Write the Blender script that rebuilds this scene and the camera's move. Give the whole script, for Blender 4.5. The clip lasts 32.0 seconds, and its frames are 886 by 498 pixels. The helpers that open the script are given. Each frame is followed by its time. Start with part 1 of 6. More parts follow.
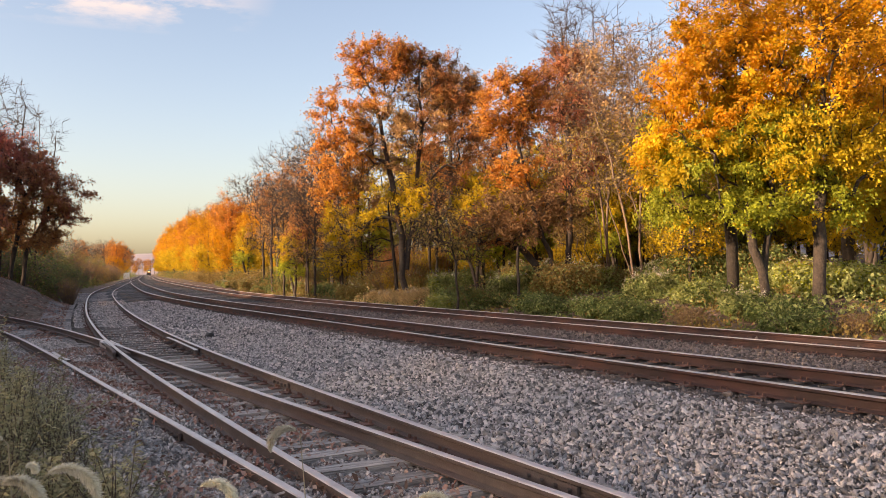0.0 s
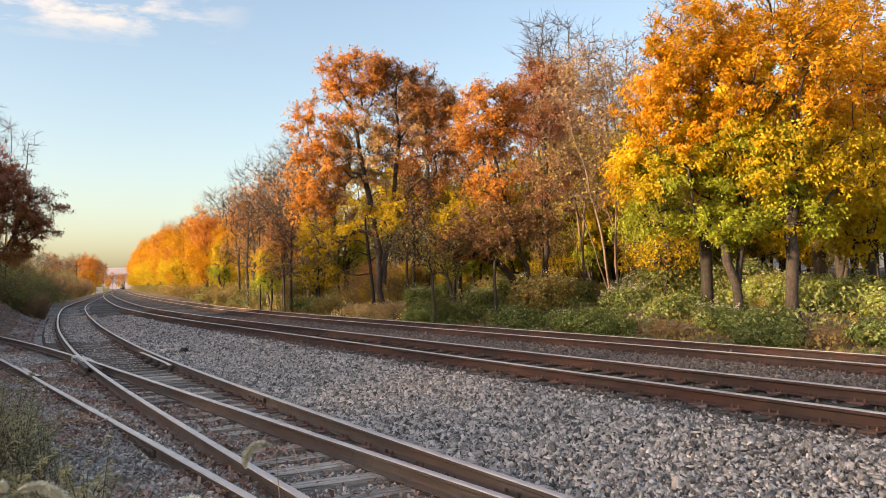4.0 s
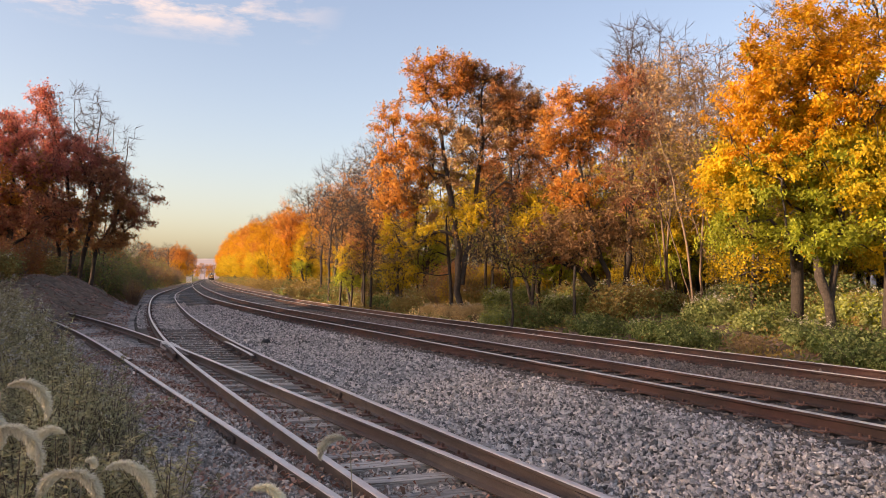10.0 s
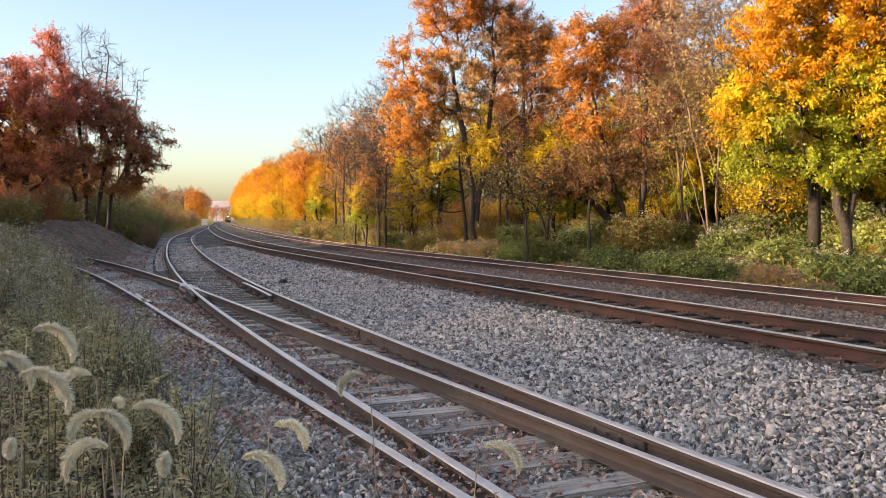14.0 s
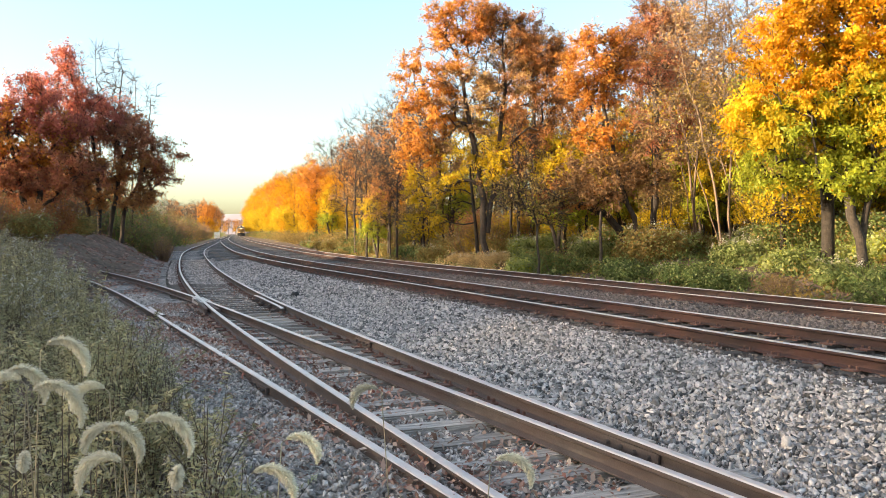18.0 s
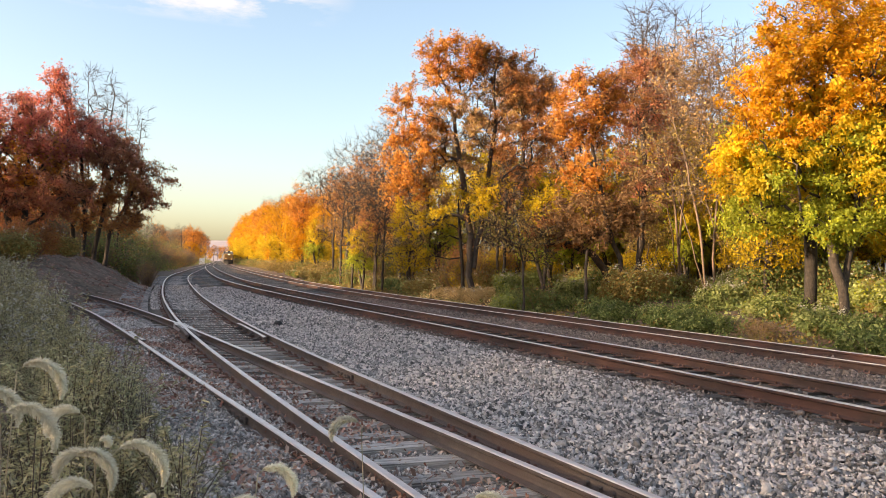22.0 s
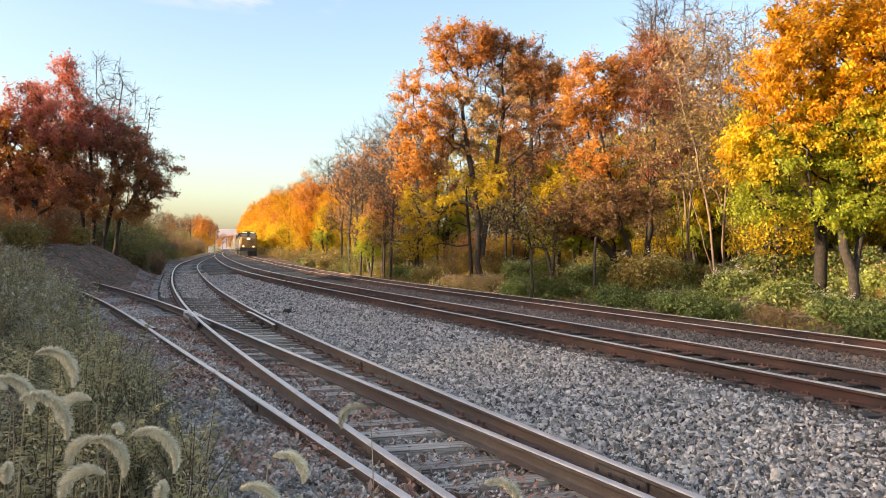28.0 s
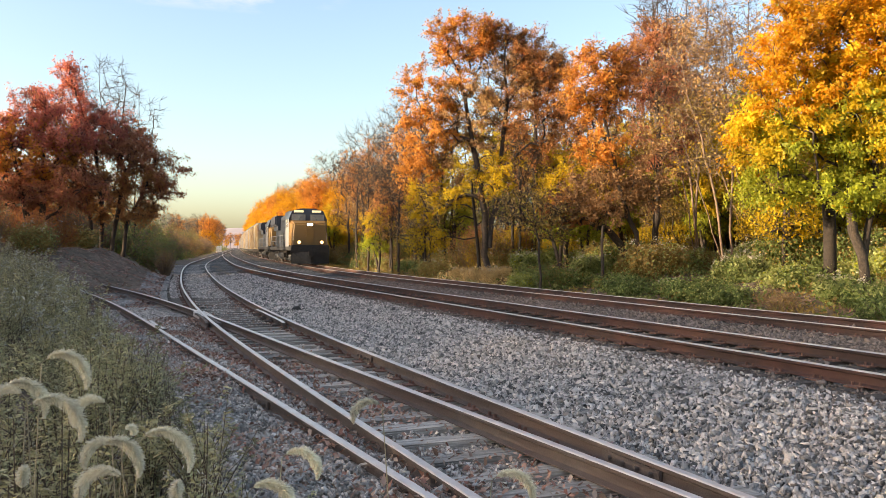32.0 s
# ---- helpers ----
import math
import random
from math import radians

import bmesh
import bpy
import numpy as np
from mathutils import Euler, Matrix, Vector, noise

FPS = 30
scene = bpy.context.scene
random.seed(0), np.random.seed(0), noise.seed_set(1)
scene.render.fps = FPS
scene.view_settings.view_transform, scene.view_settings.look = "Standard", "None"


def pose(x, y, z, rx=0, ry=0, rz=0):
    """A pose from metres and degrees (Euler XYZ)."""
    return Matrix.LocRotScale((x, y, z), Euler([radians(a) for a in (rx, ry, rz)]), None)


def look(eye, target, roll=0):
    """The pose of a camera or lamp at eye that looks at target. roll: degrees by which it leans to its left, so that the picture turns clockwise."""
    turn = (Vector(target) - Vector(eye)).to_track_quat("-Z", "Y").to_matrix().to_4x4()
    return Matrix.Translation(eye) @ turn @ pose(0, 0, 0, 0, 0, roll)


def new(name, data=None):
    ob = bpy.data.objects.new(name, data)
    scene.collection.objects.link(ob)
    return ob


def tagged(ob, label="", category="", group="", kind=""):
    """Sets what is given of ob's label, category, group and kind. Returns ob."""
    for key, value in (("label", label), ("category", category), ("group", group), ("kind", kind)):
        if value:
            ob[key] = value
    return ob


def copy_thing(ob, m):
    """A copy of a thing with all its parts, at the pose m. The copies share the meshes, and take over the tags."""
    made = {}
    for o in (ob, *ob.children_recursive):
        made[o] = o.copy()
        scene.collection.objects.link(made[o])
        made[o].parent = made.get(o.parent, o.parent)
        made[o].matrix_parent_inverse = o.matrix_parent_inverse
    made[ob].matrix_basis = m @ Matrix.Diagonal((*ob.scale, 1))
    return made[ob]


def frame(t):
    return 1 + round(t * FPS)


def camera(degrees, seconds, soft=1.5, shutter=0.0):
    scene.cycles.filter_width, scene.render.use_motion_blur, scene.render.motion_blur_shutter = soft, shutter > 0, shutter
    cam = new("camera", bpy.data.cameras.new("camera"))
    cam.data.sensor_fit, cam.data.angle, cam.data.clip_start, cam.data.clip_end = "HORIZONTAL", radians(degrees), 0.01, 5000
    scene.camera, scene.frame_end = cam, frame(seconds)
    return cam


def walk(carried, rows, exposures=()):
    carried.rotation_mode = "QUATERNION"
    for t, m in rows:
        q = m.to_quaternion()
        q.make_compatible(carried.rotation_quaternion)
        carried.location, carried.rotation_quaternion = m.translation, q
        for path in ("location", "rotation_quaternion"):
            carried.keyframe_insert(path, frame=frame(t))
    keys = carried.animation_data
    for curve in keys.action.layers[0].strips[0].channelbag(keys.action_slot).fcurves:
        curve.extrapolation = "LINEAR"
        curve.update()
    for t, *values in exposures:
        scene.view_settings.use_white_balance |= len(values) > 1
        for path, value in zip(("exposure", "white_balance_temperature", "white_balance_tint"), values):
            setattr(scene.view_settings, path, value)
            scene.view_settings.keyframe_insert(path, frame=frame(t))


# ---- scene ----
# camera: held by hand at one spot, turning slightly; z = 0 is the top of the siding's rails
EYE = (0.0, 0.0, 1.49)
cam = camera(58.0, 32.0, soft=0.6)
TURNS = [
    (0, 91.46, 0.78, -5.92),
    (0.5, 91.24, 1.50, -5.47),
    (1, 92.20, 2.72, -5.07),
    (1.5, 92.94, 3.14, -5.47),
    (2, 92.87, 2.62, -6.12),
    (2.5, 92.64, 1.61, -7.04),
    (4.5, 92.43, 0.70, -7.44),
    (5, 92.58, 0.85, -5.95),
    (5.5, 92.98, 0.80, -4.31),
    (6, 93.26, 0.39, -3.31),
    (6.5, 93.40, -0.00, -2.75),
    (7, 93.26, -0.44, -2.65),
    (7.5, 92.91, -1.04, -2.76),
    (8, 92.65, -1.55, -2.86),
    (8.5, 92.46, -1.85, -2.78),
    (9, 92.43, -1.92, -2.58),
    (9.5, 92.45, -1.81, -2.22),
    (10, 92.54, -1.56, -1.95),
    (10.5, 92.67, -1.13, -1.82),
    (11, 92.79, -0.52, -1.82),
    (11.5, 92.92, 0.18, -1.91),
    (12, 92.89, 0.67, -1.87),
    (12.5, 92.32, 0.61, -1.69),
    (13, 91.22, 0.25, -1.37),
    (13.5, 89.57, -0.13, -0.99),
    (14, 88.01, -0.31, -0.93),
    (14.5, 86.87, -0.05, -1.16),
    (16.5, 86.50, 1.13, -0.71),
    (17, 87.19, 0.95, -0.36),
    (17.5, 88.03, 0.54, -0.20),
    (18, 88.87, -0.01, -0.12),
    (18.5, 89.56, -0.52, 0.03),
    (19, 90.19, -1.06, 0.21),
    (19.5, 90.62, -1.35, 0.41),
    (20, 90.86, -1.58, 0.42),
    (20.5, 90.97, -1.69, 0.26),
    (21, 91.07, -1.78, -0.14),
    (21.5, 91.18, -1.84, -0.61),
    (22, 91.33, -1.98, -1.12),
    (22.5, 91.26, -2.24, -1.47),
    (23, 91.03, -2.53, -1.68),
    (23.5, 90.75, -2.75, -1.80),
    (24, 90.53, -2.68, -1.71),
    (24.5, 90.45, -2.61, -1.54),
    (25, 90.52, -2.46, -1.36),
    (25.5, 90.62, -2.37, -1.20),
    (27.5, 90.57, -1.89, -0.59),
    (28, 90.40, -1.73, -0.52),
    (28.5, 90.22, -1.56, -0.46),
    (29, 90.03, -1.40, -0.47),
    (29.5, 89.88, -1.12, -0.44),
    (30, 89.76, -0.93, -0.39),
    (30.5, 89.68, -0.77, -0.27),
    (31, 89.66, -0.62, -0.09),
    (31.5, 89.68, -0.48, 0.05),
    (32, 89.92, -0.20, 0.00)
]
walk(cam, [(t, pose(*EYE, a, b, c)) for t, a, b, c in TURNS],
     exposures=[(0, 1.1, 7600, 23), (1, 1.2, 7450, 13), (2, 1.2, 7500, 14), (5, 1.2, 7500, 14), (6, 1.17, 7500, 15), (7, 1.07, 7600, 23), (9, 1.02, 7600, 27), (12, 1.02, 7500, 21), (13, 1.05, 7500, 22), (14, 1.36, 7050, 14), (14.5, 1.6, 7000, 10), (16.5, 1.8, 7050, 9), (18, 1.72, 6950, 6), (20, 1.41, 6900, 6), (22, 1.38, 7300, 14), (24.5, 1.38, 7300, 15), (27.5, 1.4, 7100, 11), (32, 1.4, 7050, 10)])

# ---- sky and sun ----
SUN_AZ, SUN_EL = 109, 14.5  # degrees left of +y, degrees up
world = bpy.data.worlds.new("world")
scene.world = world
world.use_nodes = True
wn, wl = world.node_tree.nodes, world.node_tree.links
wn.clear()
w_out = wn.new("ShaderNodeOutputWorld")
w_bg = wn.new("ShaderNodeBackground")
w_sky = wn.new("ShaderNodeTexSky")
w_sky.sky_type = "NISHITA"
w_sky.sun_disc = False
w_sky.sun_elevation = radians(SUN_EL)
w_sky.sun_rotation = radians(-SUN_AZ)
w_sky.air_density, w_sky.dust_density, w_sky.ozone_density = 1.0, 2.2, 1.5
w_bg.inputs["Strength"].default_value = 0.15
# a few ragged white clouds high over the left
w_co = wn.new("ShaderNodeTexCoord")
w_map = wn.new("ShaderNodeMapping")
w_map.inputs["Scale"].default_value = (3.2, 3.2, 11.0)
w_noise = wn.new("ShaderNodeTexNoise")
w_noise.inputs["Scale"].default_value = 2.2
w_noise.inputs["Detail"].default_value = 9.0
w_noise.inputs["Roughness"].default_value = 0.6
w_ramp = wn.new("ShaderNodeValToRGB")
w_ramp.color_ramp.elements[0].position = 0.46
w_ramp.color_ramp.elements[1].position = 0.57
w_dot = wn.new("ShaderNodeVectorMath")
w_dot.operation = "DISTANCE"
cloud_dir = Vector((-0.42, 0.82, 0.40)).normalized()
w_dot.inputs[1].default_value = cloud_dir
w_near = wn.new("ShaderNodeMapRange")
w_near.inputs["From Min"].default_value = 0.36
w_near.inputs["From Max"].default_value = 0.22
w_mul = wn.new("ShaderNodeMath")
w_mul.operation = "MULTIPLY"
w_mix = wn.new("ShaderNodeMixRGB")
w_mix.inputs["Color2"].default_value = (3.2, 3.0, 2.9, 1)
wl.new(w_co.outputs["Generated"], w_map.inputs["Vector"])
wl.new(w_map.outputs["Vector"], w_noise.inputs["Vector"])
wl.new(w_noise.outputs["Fac"], w_ramp.inputs["Fac"])
wl.new(w_co.outputs["Generated"], w_dot.inputs[0])
wl.new(w_dot.outputs["Value"], w_near.inputs["Value"])
wl.new(w_ramp.outputs["Color"], w_mul.inputs[0])
wl.new(w_near.outputs["Result"], w_mul.inputs[1])
w_sep = wn.new("ShaderNodeSeparateXYZ")
w_up = wn.new("ShaderNodeMapRange")
w_up.inputs["From Min"].default_value, w_up.inputs["From Max"].default_value = 0.272, 0.305
w_high = wn.new("ShaderNodeMath")
w_high.operation = "MULTIPLY"
wl.new(w_co.outputs["Generated"], w_sep.inputs["Vector"])
wl.new(w_sep.outputs["Z"], w_up.inputs["Value"])
wl.new(w_mul.outputs["Value"], w_high.inputs[0])
wl.new(w_up.outputs["Result"], w_high.inputs[1])
wl.new(w_high.outputs["Value"], w_mix.inputs["Fac"])
wl.new(w_sky.outputs["Color"], w_mix.inputs["Color1"])
wl.new(w_mix.outputs["Color"], w_bg.inputs["Color"])
wl.new(w_bg.outputs["Background"], w_out.inputs["Surface"])

sun = new("sun", bpy.data.lights.new("sun", "SUN"))
sun.data.energy = 5.0
sun.data.angle = radians(3.5)
sun.data.color = (1.0, 0.80, 0.55)
sdir = Vector((-math.sin(radians(SUN_AZ)) * math.cos(radians(SUN_EL)), math.cos(radians(SUN_AZ)) * math.cos(radians(SUN_EL)), math.sin(radians(SUN_EL))))
sun.matrix_world = look(sdir * 100, (0, 0, 0))

# ---- materials ----


def material(name, colour, rough=0.8, metal=0.0, second=None, scale=6.0, detail=8.0, bump=0.3, bump_scale=40.0, random_part=0.0, island=0.0,
             speckle=None, spec=0.5, big=None, big_scale=0.6, grain=None):
    """Principled surface with colour variation at two scales, bump and, where asked, a value per object or per island."""
    m = bpy.data.materials.new(name)
    m.use_nodes = True
    n, l = m.node_tree.nodes, m.node_tree.links
    b = n["Principled BSDF"]
    b.inputs["Roughness"].default_value = rough
    b.inputs["Metallic"].default_value = metal
    b.inputs["Specular IOR Level"].default_value = spec
    co = n.new("ShaderNodeTexCoord")
    geo = n.new("ShaderNodeNewGeometry")
    no = n.new("ShaderNodeTexNoise")
    no.inputs["Scale"].default_value = scale
    no.inputs["Detail"].default_value = detail
    no.inputs["Roughness"].default_value = 0.65
    where = geo.outputs["Position"] if random_part == 0 else co.outputs["Object"]
    if grain:
        mp = n.new("ShaderNodeMapping")
        mp.inputs["Scale"].default_value = [g / scale for g in grain]
        l.new(where, mp.inputs["Vector"])
        where = mp.outputs["Vector"]
        no.inputs["Scale"].default_value = scale * 1.6
    l.new(where, no.inputs["Vector"])
    ramp = n.new("ShaderNodeValToRGB")
    ramp.color_ramp.elements[0].position, ramp.color_ramp.elements[1].position = 0.32, 0.68
    ramp.color_ramp.elements[0].color = (*colour, 1)
    ramp.color_ramp.elements[1].color = (*(second or [c * 0.7 for c in colour]), 1)
    l.new(no.outputs["Fac"], ramp.inputs["Fac"])
    col = ramp.outputs["Color"]
    if big:
        nb = n.new("ShaderNodeTexNoise")
        nb.inputs["Scale"].default_value = big_scale
        nb.inputs["Detail"].default_value = 4.0
        l.new(geo.outputs["Position"], nb.inputs["Vector"])
        rb = n.new("ShaderNodeValToRGB")
        rb.color_ramp.elements[0].position, rb.color_ramp.elements[1].position = 0.45, 0.62
        l.new(nb.outputs["Fac"], rb.inputs["Fac"])
        mb = n.new("ShaderNodeMixRGB")
        mb.inputs["Color2"].default_value = (*big, 1)
        l.new(rb.outputs["Color"], mb.inputs["Fac"])
        l.new(col, mb.inputs["Color1"])
        col = mb.outputs["Color"]
    if speckle:
        v = n.new("ShaderNodeTexVoronoi")
        v.inputs["Scale"].default_value = speckle[0]
        l.new(geo.outputs["Position"], v.inputs["Vector"])
        hs = n.new("ShaderNodeHueSaturation")
        mr = n.new("ShaderNodeMapRange")
        mr.inputs["To Min"].default_value, mr.inputs["To Max"].default_value = speckle[1], speckle[2]
        sep = n.new("ShaderNodeSeparateColor")
        l.new(v.outputs["Color"], sep.inputs["Color"])
        l.new(sep.outputs["Red"], mr.inputs["Value"])
        l.new(mr.outputs["Result"], hs.inputs["Value"])
        l.new(col, hs.inputs["Color"])
        col = hs.outputs["Color"]
    if random_part or island:
        src = n.new("ShaderNodeObjectInfo").outputs["Random"] if random_part else geo.outputs["Random Per Island"]
        k = random_part or island
        mr = n.new("ShaderNodeMapRange")
        mr.inputs["To Min"].default_value, mr.inputs["To Max"].default_value = 1 - k, 1 + k
        l.new(src, mr.inputs["Value"])
        hs = n.new("ShaderNodeHueSaturation")
        l.new(mr.outputs["Result"], hs.inputs["Value"])
        l.new(col, hs.inputs["Color"])
        col = hs.outputs["Color"]
    l.new(col, b.inputs["Base Color"])
    if bump:
        bn = n.new("ShaderNodeTexNoise")
        bn.inputs["Scale"].default_value = bump_scale
        bn.inputs["Detail"].default_value = 6.0
        l.new(where, bn.inputs["Vector"])
        h = bn.outputs["Fac"]
        if speckle:
            ad = n.new("ShaderNodeMath")
            ad.operation = "SUBTRACT"
            l.new(h, ad.inputs[0])
            l.new(v.outputs["Distance"], ad.inputs[1])
            h = ad.outputs["Value"]
        bp = n.new("ShaderNodeBump")
        bp.inputs["Strength"].default_value = bump
        bp.inputs["Distance"].default_value = 0.03
        l.new(h, bp.inputs["Height"])
        l.new(bp.outputs["Normal"], b.inputs["Normal"])
    return m


def leaf_material(name, first, second, through_light=0.4, rough=0.55, patch=0.9, low=0.6, high=1.3):
    """Thin leaves: a colour for each leaf between two, and some light coming through."""
    m = bpy.data.materials.new(name)
    m.use_nodes = True
    n, l = m.node_tree.nodes, m.node_tree.links
    b = n["Principled BSDF"]
    geo = n.new("ShaderNodeNewGeometry")
    ramp = n.new("ShaderNodeValToRGB")
    ramp.color_ramp.elements[0].color = (*first, 1)
    ramp.color_ramp.elements[1].color = (*second, 1)
    l.new(geo.outputs["Random Per Island"], ramp.inputs["Fac"])
    no = n.new("ShaderNodeTexNoise")
    no.inputs["Scale"].default_value = patch
    no.inputs["Detail"].default_value = 3.0
    l.new(geo.outputs["Position"], no.inputs["Vector"])
    mr = n.new("ShaderNodeMapRange")
    mr.inputs["From Min"].default_value, mr.inputs["From Max"].default_value = 0.3, 0.7
    mr.inputs["To Min"].default_value, mr.inputs["To Max"].default_value = low, high
    l.new(no.outputs["Fac"], mr.inputs["Value"])
    hs = n.new("ShaderNodeHueSaturation")
    l.new(mr.outputs["Result"], hs.inputs["Value"])
    l.new(ramp.outputs["Color"], hs.inputs["Color"])
    b.inputs["Roughness"].default_value = rough
    b.inputs["Specular IOR Level"].default_value = 0.25
    l.new(hs.outputs["Color"], b.inputs["Base Color"])
    tr = n.new("ShaderNodeBsdfTranslucent")
    l.new(hs.outputs["Color"], tr.inputs["Color"])
    mx = n.new("ShaderNodeMixShader")
    mx.inputs["Fac"].default_value = through_light
    l.new(b.outputs["BSDF"], mx.inputs[1])
    l.new(tr.outputs["BSDF"], mx.inputs[2])
    l.new(mx.outputs["Shader"], n["Material Output"].inputs["Surface"])
    return m


def glow_material(name, colour, strength):
    m = bpy.data.materials.new(name)
    m.use_nodes = True
    b = m.node_tree.nodes["Principled BSDF"]
    b.inputs["Base Color"].default_value = (*colour, 1)
    b.inputs["Emission Color"].default_value = (*colour, 1)
    b.inputs["Emission Strength"].default_value = strength
    return m


M_SOIL = material("soil", (0.25, 0.165, 0.115), 0.95, second=(0.13, 0.085, 0.06), scale=3.0, bump=0.9, bump_scale=18, speckle=(9.0, 0.6, 1.35), big=(0.12, 0.088, 0.055), big_scale=0.25)
# near-black base paints the shade in the gaps between the ballast stones
M_BALLAST_BED_SHADE = material("ballast_bed_gap_shade", (0.055, 0.049, 0.045), 0.95, second=(0.03, 0.027, 0.025), scale=5.0, bump=1.0, bump_scale=25, speckle=(22.0, 0.1, 2.8), big=(0.10, 0.09, 0.083), big_scale=0.35)
M_OLD_BED = material("old_ballast", (0.44, 0.375, 0.33), 0.95, second=(0.23, 0.19, 0.162), scale=4.0, bump=1.0, bump_scale=28, speckle=(26.0, 0.25, 1.7), big=(0.14, 0.12, 0.105), big_scale=0.5)
M_STONE = material("ballast_stone", (0.58, 0.50, 0.45), 0.8, second=(0.34, 0.29, 0.26), scale=9.0, bump=0.5, bump_scale=60, island=0.85)
M_STONE_ONE = material("ballast_stone_single", (0.58, 0.50, 0.45), 0.8, second=(0.34, 0.29, 0.26), scale=9.0, bump=0.5, bump_scale=60, random_part=0.55)
M_CHIP = material("old_stone", (0.68, 0.57, 0.50), 0.95, second=(0.36, 0.30, 0.26), scale=9.0, bump=0.4, bump_scale=60, island=0.6)
M_DUST = material("rusty_ballast", (0.27, 0.205, 0.17), 0.95, second=(0.14, 0.105, 0.088), scale=9.0, bump=0.4, bump_scale=60, island=0.6)
M_RUST = material("rusty_rail", (0.066, 0.036, 0.029), 0.85, 0.0, second=(0.05, 0.027, 0.021), scale=5.0, bump=0.3, bump_scale=90, big=(0.10, 0.043, 0.031), big_scale=0.8)
M_RUST_PALE = material("siding_rail", (0.135, 0.098, 0.082), 0.75, 0.0, second=(0.08, 0.06, 0.051), scale=5.0, bump=0.3, bump_scale=90, big=(0.11, 0.07, 0.056), big_scale=0.8)
M_HEAD = material("worn_rail_head", (0.70, 0.64, 0.61), 0.32, 0.5, second=(0.55, 0.48, 0.45), scale=4.0, bump=0.08, bump_scale=120)
M_HEAD_DULL = material("dull_rail_head", (0.74, 0.65, 0.60), 0.38, 0.35, second=(0.58, 0.49, 0.45), scale=4.0, bump=0.1, bump_scale=120)
M_TIE = material("weathered_tie", (0.66, 0.56, 0.48), 0.95, second=(0.16, 0.13, 0.11), scale=7.0, bump=0.9, bump_scale=30, random_part=0.3, grain=(1.3, 16, 16))
M_TIE_MID = material("grey_brown_tie", (0.34, 0.275, 0.23), 0.95, second=(0.085, 0.068, 0.056), scale=7.0, bump=0.9, bump_scale=30, random_part=0.35, grain=(1.3, 16, 16))
M_TIE_DARK = material("creosote_tie", (0.15, 0.112, 0.09), 0.95, second=(0.05, 0.04, 0.034), scale=7.0, bump=0.8, bump_scale=30, random_part=0.3, grain=(1.3, 16, 16))
M_PLATE = material("tie_plate", (0.23, 0.115, 0.08), 0.9, 0.0, second=(0.12, 0.06, 0.045), scale=12.0, bump=0.4, bump_scale=80, random_part=0.25)
M_LITTER = leaf_material("fallen_leaf", (0.34, 0.16, 0.11), (0.54, 0.39, 0.30), 0.1, 0.8)
M_LITTER_RED = leaf_material("fallen_red_leaf", (0.34, 0.14, 0.10), (0.46, 0.28, 0.21), 0.1, 0.8)
M_STICK = material("splinter", (0.46, 0.41, 0.37), 0.95, second=(0.14, 0.12, 0.11), island=0.5, bump=0.3)
M_BARK = material("bark", (0.085, 0.062, 0.048), 0.95, second=(0.036, 0.028, 0.023), scale=9.0, bump=0.9, bump_scale=22)
M_TWIG = material("dry_twig", (0.25, 0.17, 0.12), 0.95, second=(0.15, 0.10, 0.075), scale=9.0, bump=0.2)
L_ORANGE = leaf_material("orange_leaf", (0.52, 0.18, 0.035), (0.64, 0.31, 0.05), 0.42)
L_RUST = leaf_material("rust_leaf", (0.40, 0.15, 0.055), (0.56, 0.27, 0.085), 0.48)
L_MAROON = leaf_material("maroon_leaf", (0.39, 0.13, 0.085), (0.54, 0.25, 0.115), 0.55)
L_RED = leaf_material("red_leaf", (0.50, 0.13, 0.115), (0.62, 0.25, 0.14), 0.55)
L_UMBER = leaf_material("brown_leaf", (0.27, 0.14, 0.065), (0.40, 0.24, 0.11), 0.42)
L_GOLD = leaf_material("gold_leaf", (0.62, 0.26, 0.012), (0.70, 0.38, 0.018), 0.48, low=0.55, high=1.2)
L_YELLOW = leaf_material("yellow_leaf", (0.68, 0.44, 0.02), (0.60, 0.45, 0.03), 0.48, low=0.55, high=1.25)
L_LIME = leaf_material("yellow_green_leaf", (0.47, 0.46, 0.04), (0.31, 0.36, 0.04), 0.48, low=0.5, high=1.25)
L_OLIVE = leaf_material("olive_leaf", (0.25, 0.18, 0.06), (0.44, 0.30, 0.095), 0.42)
L_TAN = leaf_material("tan_leaf", (0.42, 0.23, 0.10), (0.54, 0.34, 0.14), 0.42)
L_GREEN = leaf_material("green_leaf", (0.09, 0.13, 0.04), (0.24, 0.28, 0.085), patch=2.0, low=0.5, high=1.5)
L_GREEN_PALE = leaf_material("pale_green_leaf", (0.22, 0.27, 0.08), (0.46, 0.46, 0.18), patch=2.0, low=0.5, high=1.5)
L_WEED = leaf_material("weed_leaf", (0.38, 0.32, 0.15), (0.62, 0.53, 0.31), patch=3.0, low=0.45, high=1.6)
L_WEED_DRY = leaf_material("dry_weed_leaf", (0.42, 0.33, 0.21), (0.62, 0.54, 0.38), patch=3.0, low=0.4, high=1.4)
L_WEED_BLUE = leaf_material("grey_green_weed_leaf", (0.31, 0.30, 0.15), (0.52, 0.47, 0.28), patch=3.0, low=0.45, high=1.5)
L_STRAW = leaf_material("straw_leaf", (0.74, 0.48, 0.18), (0.82, 0.66, 0.36))
L_BLOSSOM = leaf_material("seed_fluff", (0.56, 0.50, 0.40), (0.72, 0.67, 0.57))
